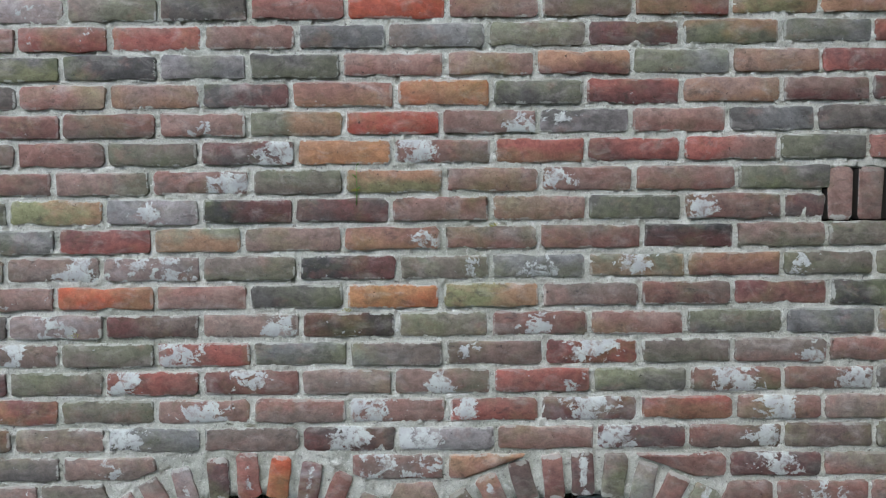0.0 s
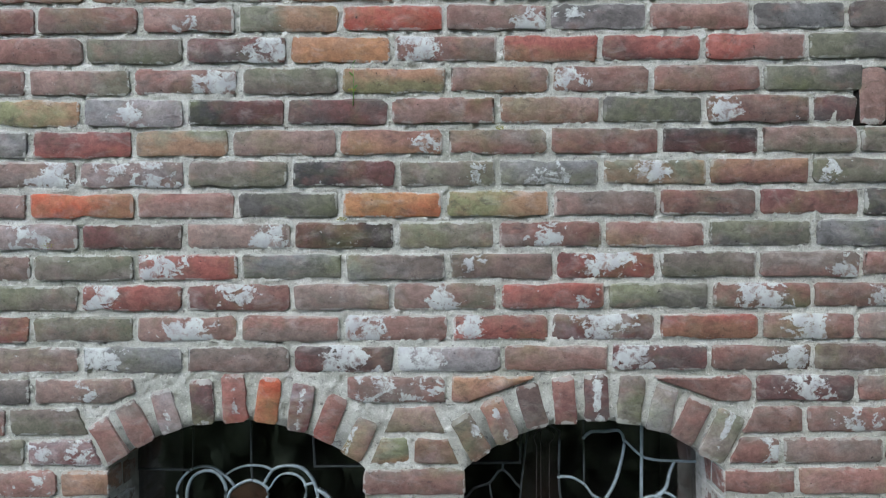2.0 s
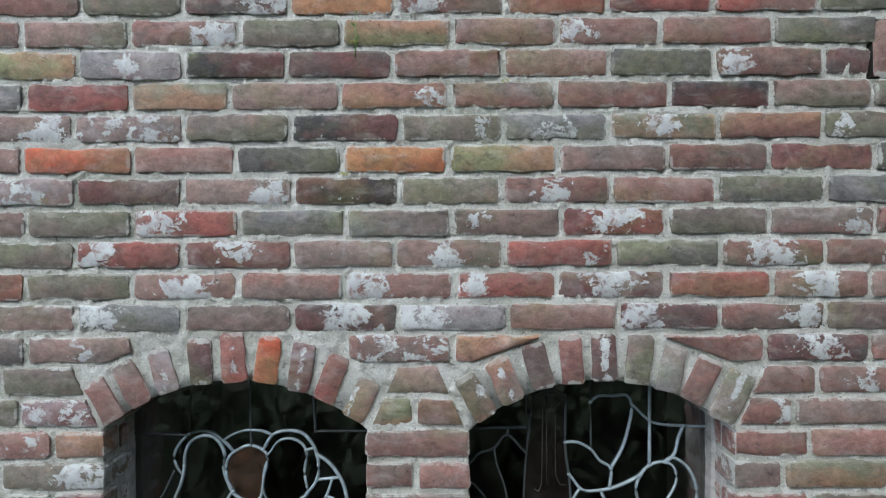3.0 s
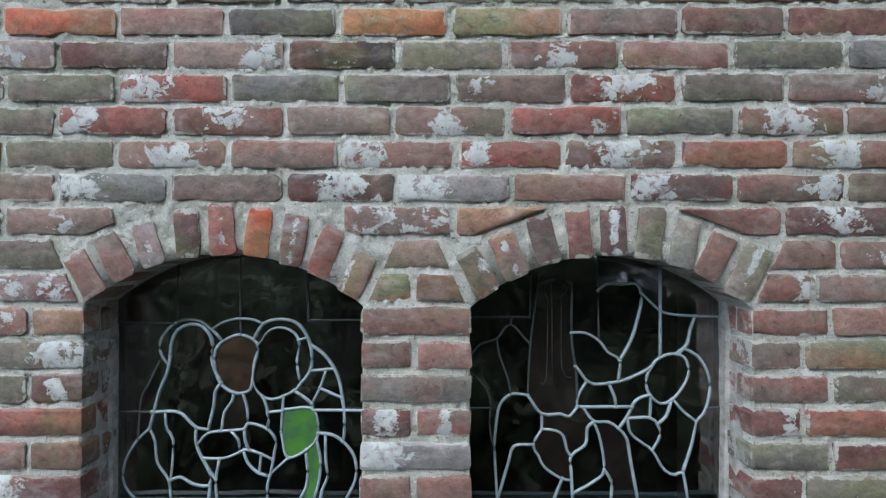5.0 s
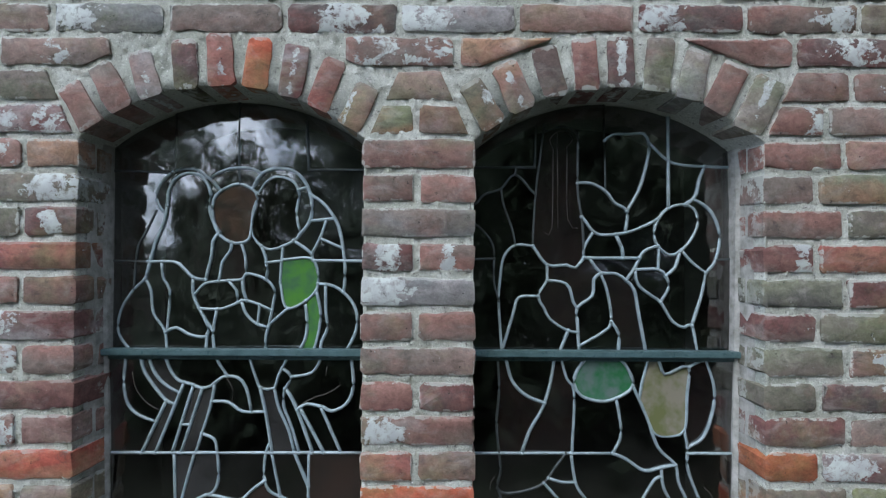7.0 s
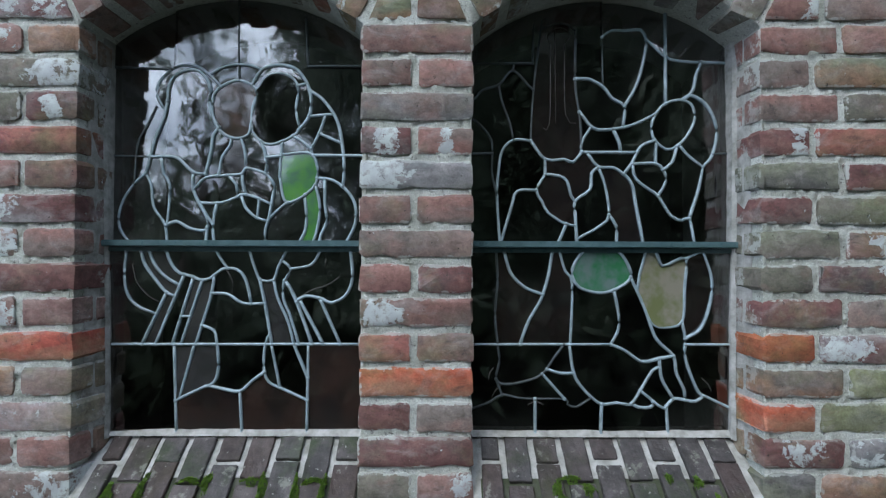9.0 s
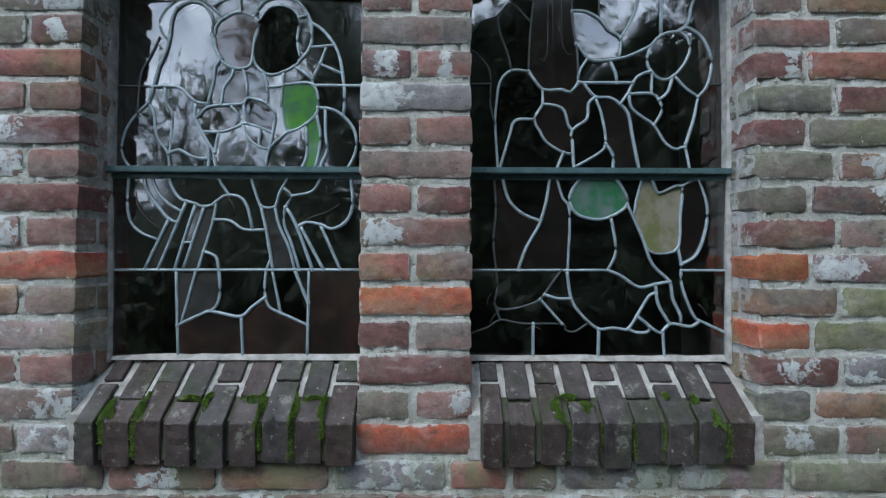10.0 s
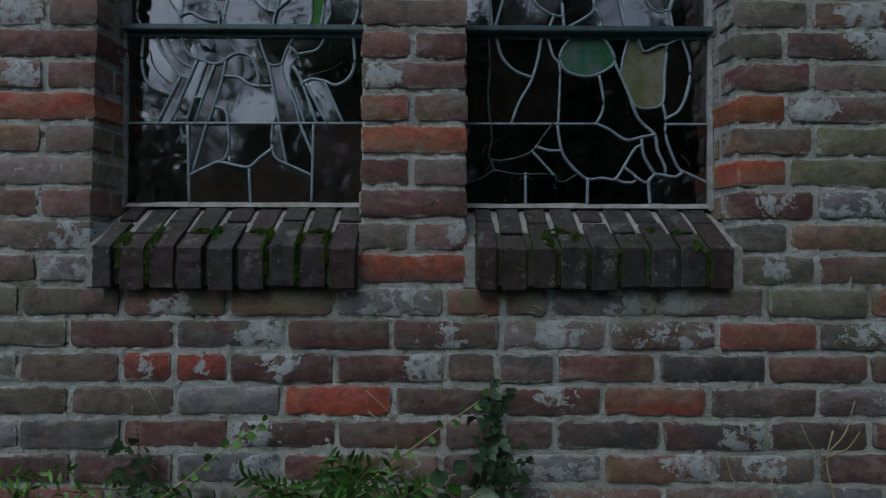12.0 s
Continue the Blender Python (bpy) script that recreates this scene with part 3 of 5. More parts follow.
for k, left, pier, right in SIDE_COURSES:
    n = left.split()
    start = L0 - sum(width_of(c) for c in n) + JOINT / 2
    course(k, start, left, end=L0 + 0.0005, deep="right")
    if " " in pier:
        a, b = pier.split()
        course(k, P0 - JOINT / 2, a + "h " + b + "h", end=P1, deep="both")
    else:
        course(k, P0 - JOINT / 2, pier, end=P1, deep="both")
    a, b = right.split()
    stop = course(k, R0 - JOINT / 2, a + ("h " if k % 2 else "q ") + b + " " + COMMON[k % 15], deep="left")
    spans[k] = [(start, stop)]


# Voussoirs of the two arches.
def arch(cx, voussoirs):
    """voussoirs: code, angle of the foot on the arch, lean, width, length."""
    rng = random.Random(int(cx * 1000))
    zc = CREST - RADIUS
    for code, angle, lean, w, length in voussoirs:
        a, t = radians(angle), radians(lean)
        hw, hh = w / 2, length / 2
        c = [rng.uniform(0.003, 0.008) for _ in range(4)]
        outline = [(-hw, -hh + c[0]), (-hw + c[0], -hh), (hw - c[1], -hh), (hw, -hh + c[1]), (hw, -hh * 0.3), (hw, hh * 0.3), (hw, hh - c[2]), (hw - c[2], hh), (-hw + c[3], hh), (-hw, hh - c[3]), (-hw, hh * 0.3), (-hw, -hh * 0.3)]
        outline = [(x * (1 - 0.03 * z / hh) + rng.uniform(-0.0022, 0.0022), z + rng.uniform(-0.0018, 0.0018)) for x, z in outline]
        ob = new("voussoir", brick_mesh(outline, 0.086, "voussoir"))
        ob.parent = wall
        ob.matrix_basis = pose(cx + (RADIUS + 0.001) * math.sin(a) + hh * math.sin(t), FACE + rng.uniform(-0.006, -0.001), zc + (RADIUS + 0.001) * math.cos(a) + hh * math.cos(t), rng.uniform(-0.5, 2.5), lean, rng.uniform(-1, 1))
        coat(ob, code)


arch(WINDOWS[0][0], (
    ("r_p", -36.0, -31, 0.047, 0.092), ("b_r", -27.2, -28, 0.048, 0.094), ("plw2", -19.0, -15, 0.044, 0.092), ("m_k", -9.5, -4, 0.048, 0.093), ("r_Rw2", 0.1, -4, 0.048, 0.100),
    ("c_f", 8.7, 7, 0.048, 0.098), ("mlw5", 18.1, 9, 0.046, 0.099), ("r_R", 25.7, 22, 0.047, 0.099), ("b_rw1", 35.6, 26, 0.046, 0.088)))
arch(WINDOWS[1][0], (
    ("b_rw6", -34.6, -31, 0.048, 0.097), ("r_bw5", -25.8, -25, 0.049, 0.096), ("u_b", -16.8, -14, 0.050, 0.097), ("r_m", -8.3, -5, 0.049, 0.099), ("mW5", 0.8, -2, 0.050, 0.098),
    ("b_g", 9.8, 6, 0.051, 0.101), ("b_s", 18.5, 14, 0.050, 0.098), ("r_b", 26.1, 27, 0.050, 0.099), ("g_bw8", 36.2, 25, 0.058, 0.108)))


# Upright bricks of the ventilation slot.
def vent():
    rng = random.Random(5)
    ob = new("air_vent", None)
    tagged(ob, "narrow black ventilation slots between upright bricks", "vent", kind="structure")
    for i, (x, tone) in enumerate(((0.899, "p"), (0.967, "r"), (1.035, "m"))):
        me = brick_mesh(brick_outline(0.055, 0.118, rng), 0.10)
        # Slot sides coloured near-black: the shade between the bricks put into the colour.
        me.materials.append(UNLIT)
        for f in me.polygons:
            if abs(f.normal.y) < 0.3:
                f.material_index = 1
        lay(ob, me, x, (VENT[2] + VENT[3]) / 2 + 0.002, tone, rng)
    # Near-black plate added behind the bricks, standing for the slots' dark depth.
    bm = bmesh.new()
    box(bm, (VENT[0] - 0.02, FACE + 0.16, VENT[2] - 0.02), (VENT[1] + 0.02, FACE + 0.2, VENT[3] + 0.02))
    part("shade_backing", bm, UNLIT, ob)


vent()


# The rest of the wall's bricks, out to its ends, joined.
def wall_rest():
    rng = random.Random(8)
    names = sorted({ch for ch in "".join(COMMON) if ch in TONES})
    bm = bmesh.new()
    for k in range(-8, 47):
        z = bed(k) + COURSE / 2
        if z < 0 or z > wall_top - 0.02:
            continue
        shift = (k % 2) * STRETCHER / 2
        taken = spans.get(k, [])
        x = -wall_half + shift - STRETCHER / 2
        if taken:
            x = taken[0][0] - STRETCHER * int((taken[0][0] + wall_half) / STRETCHER + 1)
        while x < wall_half:
            w = STRETCHER
            if any(x + w > a + 0.01 and x < b - 0.01 for a, b in taken):
                if x < taken[0][0] - 0.01:
                    w = taken[0][0] - x
                    if w < 0.04:
                        x = taken[0][1]
                        continue
                else:
                    x = taken[0][1]
                    continue
            lo, hi = max(x, -wall_half) + JOINT / 2, min(x + w, wall_half) - JOINT / 2
            if hi - lo > 0.03:
                at = len(bm.faces)
                zz = z + lift(x, z)
                prism(bm, [(px + (lo + hi) / 2, pz + zz) for px, pz in brick_outline(hi - lo, COURSE - JOINT, rng)], FACE + rng.uniform(-0.003, 0.001), FACE + 0.035, 0.0018)
                bm.faces.ensure_lookup_table()
                slot = names.index(rng.choice(COMMON)[0])
                for f in bm.faces[at:]:
                    f.material_index = slot
            x += w
    ob = part("outer_bricks", bm, [brick_of(n) for n in names], wall, smooth=True)
    ob.color = (0.5, 0.5, 0.05, 1)
    ob["kind"] = "stuff"


wall_rest()


# ---- windows ----
class Panel:
    """A leaded light: cames in centimetres from the window's middle and the foot of the glass."""

    def __init__(self, name, window, cx, z0, y0, tilt, outline):
        self.ob = new("leaded_panel", None)
        self.ob.parent = window
        self.ob.matrix_basis = pose(cx, y0, z0, -tilt, 0, 0)
        self.foot = z0 - SILL_Z
        self.outline = outline
        self.lines = []
        self.dull = []
        self.kinds = []
        self.tilts = []


def came(panel, *points, dull=False):
    """One lead came through these points; dull: thinner and darker."""
    panel.dull.append(dull)
    panel.lines.append([(u / 100, v / 100 - panel.foot) for u, v in points])


def painted_line(panel, *points):
    """A faded line of glass paint on the panes."""
    line = smooth_line([(u / 100, v / 100 - panel.foot) for u, v in points], 0.01)
    bm = bmesh.new()
    tube(bm, [Vector((p.x, -0.0022, p.y)) for p in line], (0.0012, 0.0009), 5)
    part("painted_line", bm, GLASS_PAINT, panel.ob, "faded brown glass paint", True)


def pane_kind(panel, kind, u, v):
    panel.kinds.append((kind, u / 100, v / 100 - panel.foot))


def pane_tilt(panel, u, v, sx, sz):
    """A pane that sits askew in its cames."""
    panel.tilts.append((u / 100, v / 100 - panel.foot, sx, sz))


def nearest_on(p, line):
    best = (1e9, None)
    for a, b in zip(line, line[1:]):
        d = b - a
        t = min(max((p - a).dot(d) / max(d.length_squared, 1e-12), 0), 1)
        q = a + d * t
        best = min(best, ((q - p).length, tuple(q)))
    return best


def finish_panel(panel, seed):
    rng = random.Random(seed)
    border = [Vector(p) for p in panel.outline]
    lines = [smooth_line(pts, 0.010) for pts in panel.lines]
    for i, line in enumerate(lines):
        for end in (0, -1):
            best = (1e9, None)
            for j, other in enumerate(lines):
                if j != i:
                    best = min(best, nearest_on(line[end], other))
            best = min(best, nearest_on(line[end], border + border[:1]))
            if best[1] and best[0] < 0.009:
                line[end] = Vector(best[1])
    # lead cames, one mesh each, with a blob of solder at the ends
    for line, dull in zip(lines, panel.dull):
        bm = bmesh.new()
        thick = rng.uniform(0.0030, 0.0038) * (0.75 if dull else 1.0)
        if len(line) == 2:
            line_fine = [line[0].lerp(line[1], t / 8) for t in range(9)]
        else:
            line_fine = line
        tube(bm, [Vector((p.x, -0.0015, p.y)) for p in line_fine], (thick, thick), 6)
        for p in (line[0], line[-1]):
            r = bmesh.ops.create_icosphere(bm, subdivisions=1, radius=thick * 1.35)
            bmesh.ops.transform(bm, verts=r["verts"], matrix=Matrix.Translation((p.x, -0.002, p.y)))
        part("lead_came", bm, DULL_LEAD if dull else LEAD, panel.ob, "dark lead came" if dull else "", smooth=True)
    # panes between the cames
    pts, edges = [], []

    def chain(seq, closed=False):
        at = len(pts)
        pts.extend(seq)
        edges.extend((at + i, at + i + 1) for i in range(len(seq) - 1))
        if closed:
            edges.append((at + len(seq) - 1, at))

    chain(border, True)
    for line in lines:
        chain(line)
    v, e, f, _, oe, _ = delaunay_2d_cdt(pts, edges, [], 1, 1e-4)
    fixed = {tuple(sorted(ed)) for ed, src in zip(e, oe) if src}
    root = list(range(len(f)))

    def find(i):
        while root[i] != i:
            root[i] = root[root[i]]
            i = root[i]
        return i

    owner = {}
    for i, tri in enumerate(f):
        for a, b in zip(tri, tri[1:] + tri[:1]):
            key = (min(a, b), max(a, b))
            if key in fixed:
                continue
            if key in owner:
                root[find(i)] = find(owner[key])
            owner[key] = i
    groups = {}
    for i in range(len(f)):
        groups.setdefault(find(i), []).append(i)

    def has(tris, u, w):
        p = Vector((u, w))
        for i in tris:
            a, b, c = (v[q] for q in f[i])
            s = [(b - a).cross(p - a), (c - b).cross(p - b), (a - c).cross(p - c)]
            if min(s) >= 0 or max(s) <= 0:
                return True
        return False

    for tris in groups.values():
        size = sum(abs((v[f[i][1]] - v[f[i][0]]).cross(v[f[i][2]] - v[f[i][0]])) / 2 for i in tris)
        if size < 0.00004:
            continue
        kind = "clear"
        for name, u, w in panel.kinds:
            if has(tris, u, w):
                kind = name
        mid = sum((sum((v[q] for q in f[i]), Vector((0, 0))) for i in tris), Vector((0, 0))) / (3 * len(tris))
        sx, sz = rng.gauss(0, 0.020), rng.gauss(0, 0.014)
        for u, w, ax, az in panel.tilts:
            if has(tris, u, w):
                sx, sz = ax, az
        bm = bmesh.new()
        made = {}
        for i in tris:
            face, back = [], []
            for q in f[i]:
                if q not in made:
                    y = (v[q].x - mid.x) * sx + (v[q].y - mid.y) * sz
                    made[q] = (bm.verts.new((v[q].x, y - 0.0012, v[q].y)), bm.verts.new((v[q].x, y + 0.0012, v[q].y)))
                face.append(made[q][0])
                back.append(made[q][1])
            bm.faces.new(face)
            bm.faces.new(back[::-1])
        rim = [ed for ed in bm.edges if len(ed.link_faces) == 1]
        front = {pair[0]: pair[1] for pair in made.values()}
        for ed in rim:
            a, b = ed.verts
            if a in front and b in front:
                bm.faces.new((a, b, front[b], front[a]))
        part("pane", bm, GLASS[kind], panel.ob, {"green": "bright green opal glass", "jade": "pale jade opal glass", "honey": "yellow-green opal glass", "brown": "brown enamelled glass"}.get(kind, ""))


def strip(bm, outline, inset, y0, y1, nrm):
    """A bead along an open outline, as wide as inset towards nrm."""
    rings = []
    for i, (x, z) in enumerate(outline):
        wob = inset * (1 + 0.25 * noise.noise(Vector((x * 25, z * 25, 2))))
        ix, iz = x + nrm.x * wob, z + nrm.y * wob
        rings.append([bm.verts.new(p) for p in ((x, y0 - 0.004, z), (ix, y0 + 0.004, iz), (ix, y1, iz), (x, y1, z))])
    for a, b in zip(rings, rings[1:]):
        for k in range(4):
            bm.faces.new((a[k], a[(k + 1) % 4], b[(k + 1) % 4], b[k]))
    bm.faces.new(rings[0])
    bm.faces.new(rings[-1])


BAR_Z = 1.331


def window(name, cx, half, label):
    """Bead, saddle bar and two empty leaded panels of one window."""
    ob = new(name, None)
    tagged(ob, label, "window", kind="structure")
    outer = -1 if cx < 0 else 1
    for side, inset in ((1, 0.006), (-1, 0.003)):
        bm = bmesh.new()
        lean = 0.0 if side != outer else 0.018 if outer < 0 else 0.011
        rise = [SILL_Z - 0.01 + (SPRING - SILL_Z + 0.012) * i / 30 for i in range(31)]
        rise = [(cx + side * (half + 0.002 - lean * min(max((1.65 - z) / 0.6, 0), 1)), z) for z in rise]
        strip(bm, rise, inset, GLASS_Y - 0.020, GLASS_Y + 0.03, Vector((-side, 0)))
        part("mortar_bead", bm, SILL_MORTAR, ob)
    bm = bmesh.new()
    lean = 0.016 if outer < 0 else 0.009
    sec = [(outer * (half + 0.002), FACE + 0.03), (outer * (half + 0.002), GLASS_Y + 0.02), (outer * (half - lean), GLASS_Y + 0.02), (outer * (half - lean * 0.85), GLASS_Y - 0.012)]
    low, high = [[bm.verts.new((cx + (x if z < 1 else outer * (half + 0.002)), y, z)) for x, y in sec] for z in (0.93, 1.65)]
    bm.faces.new(low)
    bm.faces.new(high[::-1])
    for i in range(4):
        bm.faces.new((low[i], high[i], high[(i + 1) % 4], low[(i + 1) % 4]))
    part("reveal_mortar", bm, SILL_MORTAR, ob)
    bm = bmesh.new()
    s = [(cx - half + 0.002 + (2 * half - 0.004) * i / 24, SILL_Z - 0.006) for i in range(25)]
    strip(bm, s, 0.011, GLASS_Y - 0.012, GLASS_Y + 0.02, Vector((0, 1)))
    part("mortar_fillet", bm, SILL_MORTAR, ob)
    bm = bmesh.new()
    box(bm, (cx - half - 0.012, GLASS_Y - 0.030, BAR_Z - 0.004), (cx + half + 0.012, GLASS_Y - 0.006, BAR_Z + 0.009))
    box(bm, (cx - half - 0.012, GLASS_Y - 0.016, BAR_Z - 0.014), (cx + half + 0.012, GLASS_Y - 0.004, BAR_Z - 0.0045))
    bmesh.ops.bevel(bm, geom=bm.edges[:], offset=0.0018, segments=2, affect="EDGES")
    part("saddle_bar", bm, BAR_PAINT, ob, "blue-green painted iron saddle bar")
    r, w = RADIUS + 0.002, half - 0.001
    zc = CREST - RADIUS
    top = math.asin(w / r)
    up = Panel("up", ob, cx, BAR_Z, GLASS_Y, 1.6, [(-w, 0.0), (w, 0.0)] + [(r * math.sin(a), zc + r * math.cos(a) - BAR_Z) for a in np.linspace(top, -top, 21)])
    low = Panel("low", ob, cx, SILL_Z, GLASS_Y - 0.006, -0.5, [(-w, 0.0), (w, 0.0), (w, BAR_Z - SILL_Z - 0.012), (-w, BAR_Z - SILL_Z - 0.012)])
    return up, low


up_1, low_1 = window("window_1", *WINDOWS[0], "arched leaded window with dark and green glass pieces")
up_2, low_2 = window("window_2", *WINDOWS[1], "arched leaded window with dark, jade and honey glass pieces")
# up_1
came(up_1, (-14.3, 88.3), (-14.1, 75.7), dull=True)
came(up_1, (-0.9, 89.2), (-0.7, 76.4), (-0.4, 73.1), dull=True)
came(up_1, (13.3, 86.3), (13.4, 75.8), dull=True)
came(up_1, (-27.5, 75.6), (-15.1, 75.7), dull=True)
came(up_1, (13.9, 76.0), (25.8, 76.1), dull=True)
came(up_1, (-16.1, 66.5), (-17.7, 69.5), (-17.4, 72.1), (-15.3, 74.8), (-12.7, 76.1), (-9.4, 75.9), (-6.8, 74.0), (-4.7, 71.9))
came(up_1, (-15.5, 68.3), (-15.3, 71.3), (-14.1, 73.8), (-11.5, 75.1), (-8.9, 74.7), (-7.2, 72.8), (-6.5, 70.7), (-6.7, 68.1), (-6.0, 65.4), (-4.5, 62.7))
came(up_1, (-15.5, 68.3), (-16.1, 64.7), (-17.5, 61.2), (-18.4, 57.7), (-19.5, 52.9))
came(up_1, (-3.8, 71.8), (-0.9, 72.9), (2.1, 71.9), (3.3, 70.1), (2.5, 67.2), (2.2, 63.7), (1.7, 61.3), (-0.1, 60.5), (-2.1, 60.7), (-4.3, 62.1), (-5.7, 64.8), (-6.1, 68.4), (-5.4, 70.5), (-3.8, 71.8))
came(up_1, (-6.8, 74.0), (-4.7, 75.4), (-1.5, 76.3), (2.1, 76.1), (4.1, 75.2))
came(up_1, (4.1, 75.2), (2.4, 72.2))
came(up_1, (2.7, 72.9), (4.3, 75.3), (7.4, 76.2), (11.0, 75.6), (13.4, 73.0), (14.6, 69.6), (14.6, 66.1), (13.4, 63.7), (12.0, 62.3))
came(up_1, (3.9, 70.8), (4.6, 72.7), (6.2, 74.1), (8.6, 74.4), (11.0, 73.2), (12.0, 70.8), (11.5, 67.3), (11.8, 64.9), (12.3, 62.5), (11.1, 61.1), (8.8, 59.9), (6.4, 59.2), (4.3, 59.9), (2.7, 61.9), (2.4, 64.8), (3.1, 67.8), (3.9, 70.8))
came(up_1, (11.9, 71.8), (14.1, 72.5))
came(up_1, (14.3, 70.8), (16.9, 69.1), (19.3, 66.1), (20.6, 63.2), (21.4, 59.0), (21.8, 55.5), (21.8, 50.8))
came(up_1, (14.6, 65.1), (19.6, 65.8))
came(up_1, (17.8, 65.4), (16.4, 61.4), (14.9, 58.4))
came(up_1, (17.0, 61.4), (21.2, 59.5))
came(up_1, (11.0, 61.1), (13.3, 59.6), (14.9, 58.3))
came(up_1, (-27.2, 56.7), (-18.8, 56.5), dull=True)
came(up_1, (5.6, 56.5), (8.8, 56.8))
came(up_1, (15.1, 56.9), (25.9, 56.9))
came(up_1, (-4.5, 62.7), (-5.7, 61.0), (-6.0, 57.7), (-7.0, 53.2))
came(up_1, (-1.9, 60.7), (-2.1, 58.9), (-3.7, 56.5), (-4.1, 53.6), (-4.4, 52.4))
came(up_1, (0.0, 60.6), (0.7, 58.9), (1.2, 56.6), (1.2, 54.0))
came(up_1, (4.3, 59.9), (5.2, 57.8), (5.9, 53.6))
came(up_1, (8.8, 59.9), (8.6, 56.6), (8.4, 52.4))
came(up_1, (8.8, 57.1), (15.1, 57.1), (15.9, 50.8), (10.1, 47.0), (8.4, 52.4))
came(up_1, (15.0, 58.3), (15.1, 57.1))
came(up_1, (13.6, 48.9), (14.2, 43.7), (13.7, 40.4), (12.5, 38.5))
came(up_1, (15.9, 50.8), (16.9, 46.0), (16.4, 41.3), (15.5, 38.3))
came(up_1, (-17.8, 67.1), (-19.9, 62.4), (-21.2, 60.0), (-21.7, 55.3), (-21.8, 50.8), dull=True)
came(up_1, (-19.2, 53.2), (-21.8, 50.8), (-24.1, 47.0), (-24.8, 42.9), (-23.7, 40.2), (-21.6, 37.9))
came(up_1, (-19.5, 52.9), (-18.3, 50.6), (-17.6, 45.9), (-15.2, 42.4), (-14.5, 37.9))
came(up_1, (-16.3, 56.2), (-15.8, 52.9), (-14.4, 50.6), (-14.6, 43.5), (-14.9, 42.1))
came(up_1, (-19.1, 56.5), (-13.6, 56.5), (-11.2, 54.7), (-9.5, 53.2), (-7.0, 52.9))
came(up_1, (-9.8, 53.0), (-9.4, 49.5), (-8.2, 46.9), (-6.4, 43.6), (-6.6, 41.2), (-9.9, 41.5), (-12.8, 43.0), (-14.9, 42.1))
came(up_1, (-9.2, 49.7), (-7.1, 52.1), (-2.4, 52.7), (0.6, 53.0), (1.4, 54.2), (5.3, 53.1), (7.3, 50.7), (7.1, 48.4), (6.3, 43.6), (5.7, 41.3), (5.7, 38.0))
came(up_1, (-8.5, 46.9), (-3.5, 46.9), (0.0, 48.3), (1.2, 48.7), (4.2, 47.8), (6.8, 46.6))
came(up_1, (-2.4, 52.5), (-0.6, 50.7), (-0.4, 48.1))
came(up_1, (0.6, 53.0), (0.8, 50.7), (1.6, 48.6))
came(up_1, (0.6, 48.3), (1.4, 46.0), (3.6, 43.9), (6.2, 43.1))
came(up_1, (4.2, 47.6), (4.0, 43.9))
came(up_1, (-6.6, 41.8), (-6.6, 38.0))
came(up_1, (-4.5, 46.8), (-5.2, 42.4), (-4.8, 38.0))
came(up_1, (-6.9, 44.5), (-5.2, 42.4))
came(up_1, (6.3, 43.6), (8.9, 46.0), (10.3, 47.2))
came(up_1, (15.9, 52.2), (19.5, 51.7), (22.4, 49.6), (24.2, 46.7), (24.3, 42.6), (22.2, 38.1))
came(up_1, (17.8, 51.9), (18.0, 46.1), (18.4, 43.1), (17.2, 40.2), (17.0, 38.1))
# low_1
came(low_1, (-22.4, 36.5), (-22.7, 31.6), (-21.8, 27.5), (-19.4, 25.2), (-16.7, 24.3))
came(low_1, (-19.3, 36.6), (-18.5, 34.0), (-16.0, 30.5), (-13.9, 28.2), (-12.4, 27.7))
came(low_1, (-17.7, 36.6), (-16.1, 33.4), (-13.7, 31.1), (-11.2, 29.8))
came(low_1, (-14.2, 36.6), (-13.0, 34.0), (-11.4, 32.3), (-9.1, 31.7), (-7.1, 30.9), (-5.0, 31.3), (-2.7, 33.1), (0.3, 33.1), (2.1, 31.1), (3.3, 26.5))
came(low_1, (-3.9, 36.6), (-2.1, 34.0), (-1.5, 33.1))
came(low_1, (-13.9, 28.4), (-18.9, 17.8))
came(low_1, (-10.4, 32.1), (-16.1, 17.8))
came(low_1, (-8.5, 31.6), (-12.7, 17.8))
came(low_1, (-6.7, 30.7), (-10.9, 17.8))
came(low_1, (-4.2, 31.7), (-5.1, 27.0), (-7.9, 17.8))
came(low_1, (-11.2, 23.5), (-9.1, 23.5))
came(low_1, (-4.8, 28.2), (-1.4, 28.0), (1.5, 26.2), (5.9, 26.1))
came(low_1, (-6.2, 21.5), (-4.2, 20.6), (-3.6, 18.3), (-3.2, 13.1), (-4.0, 10.2), (-5.8, 9.0))
came(low_1, (2.9, 36.6), (4.4, 32.3), (5.2, 30.9), (7.9, 30.9), (8.7, 33.5), (10.4, 36.7))
came(low_1, (5.0, 30.9), (6.2, 25.9), (7.6, 17.9))
came(low_1, (7.9, 30.9), (8.8, 27.1), (10.9, 22.4), (12.1, 17.9))
came(low_1, (9.4, 35.0), (11.4, 33.2), (10.0, 30.6), (9.9, 27.1), (11.3, 23.6), (13.1, 17.9))
came(low_1, (11.4, 33.2), (15.5, 34.1), (17.3, 36.7))
came(low_1, (10.5, 30.6), (12.6, 26.5), (15.8, 17.9))
came(low_1, (12.6, 26.5), (14.4, 27.7), (17.9, 27.1), (19.6, 26.3), (22.5, 27.7), (24.0, 31.2), (23.6, 36.7))
came(low_1, (13.4, 26.7), (18.1, 17.9))
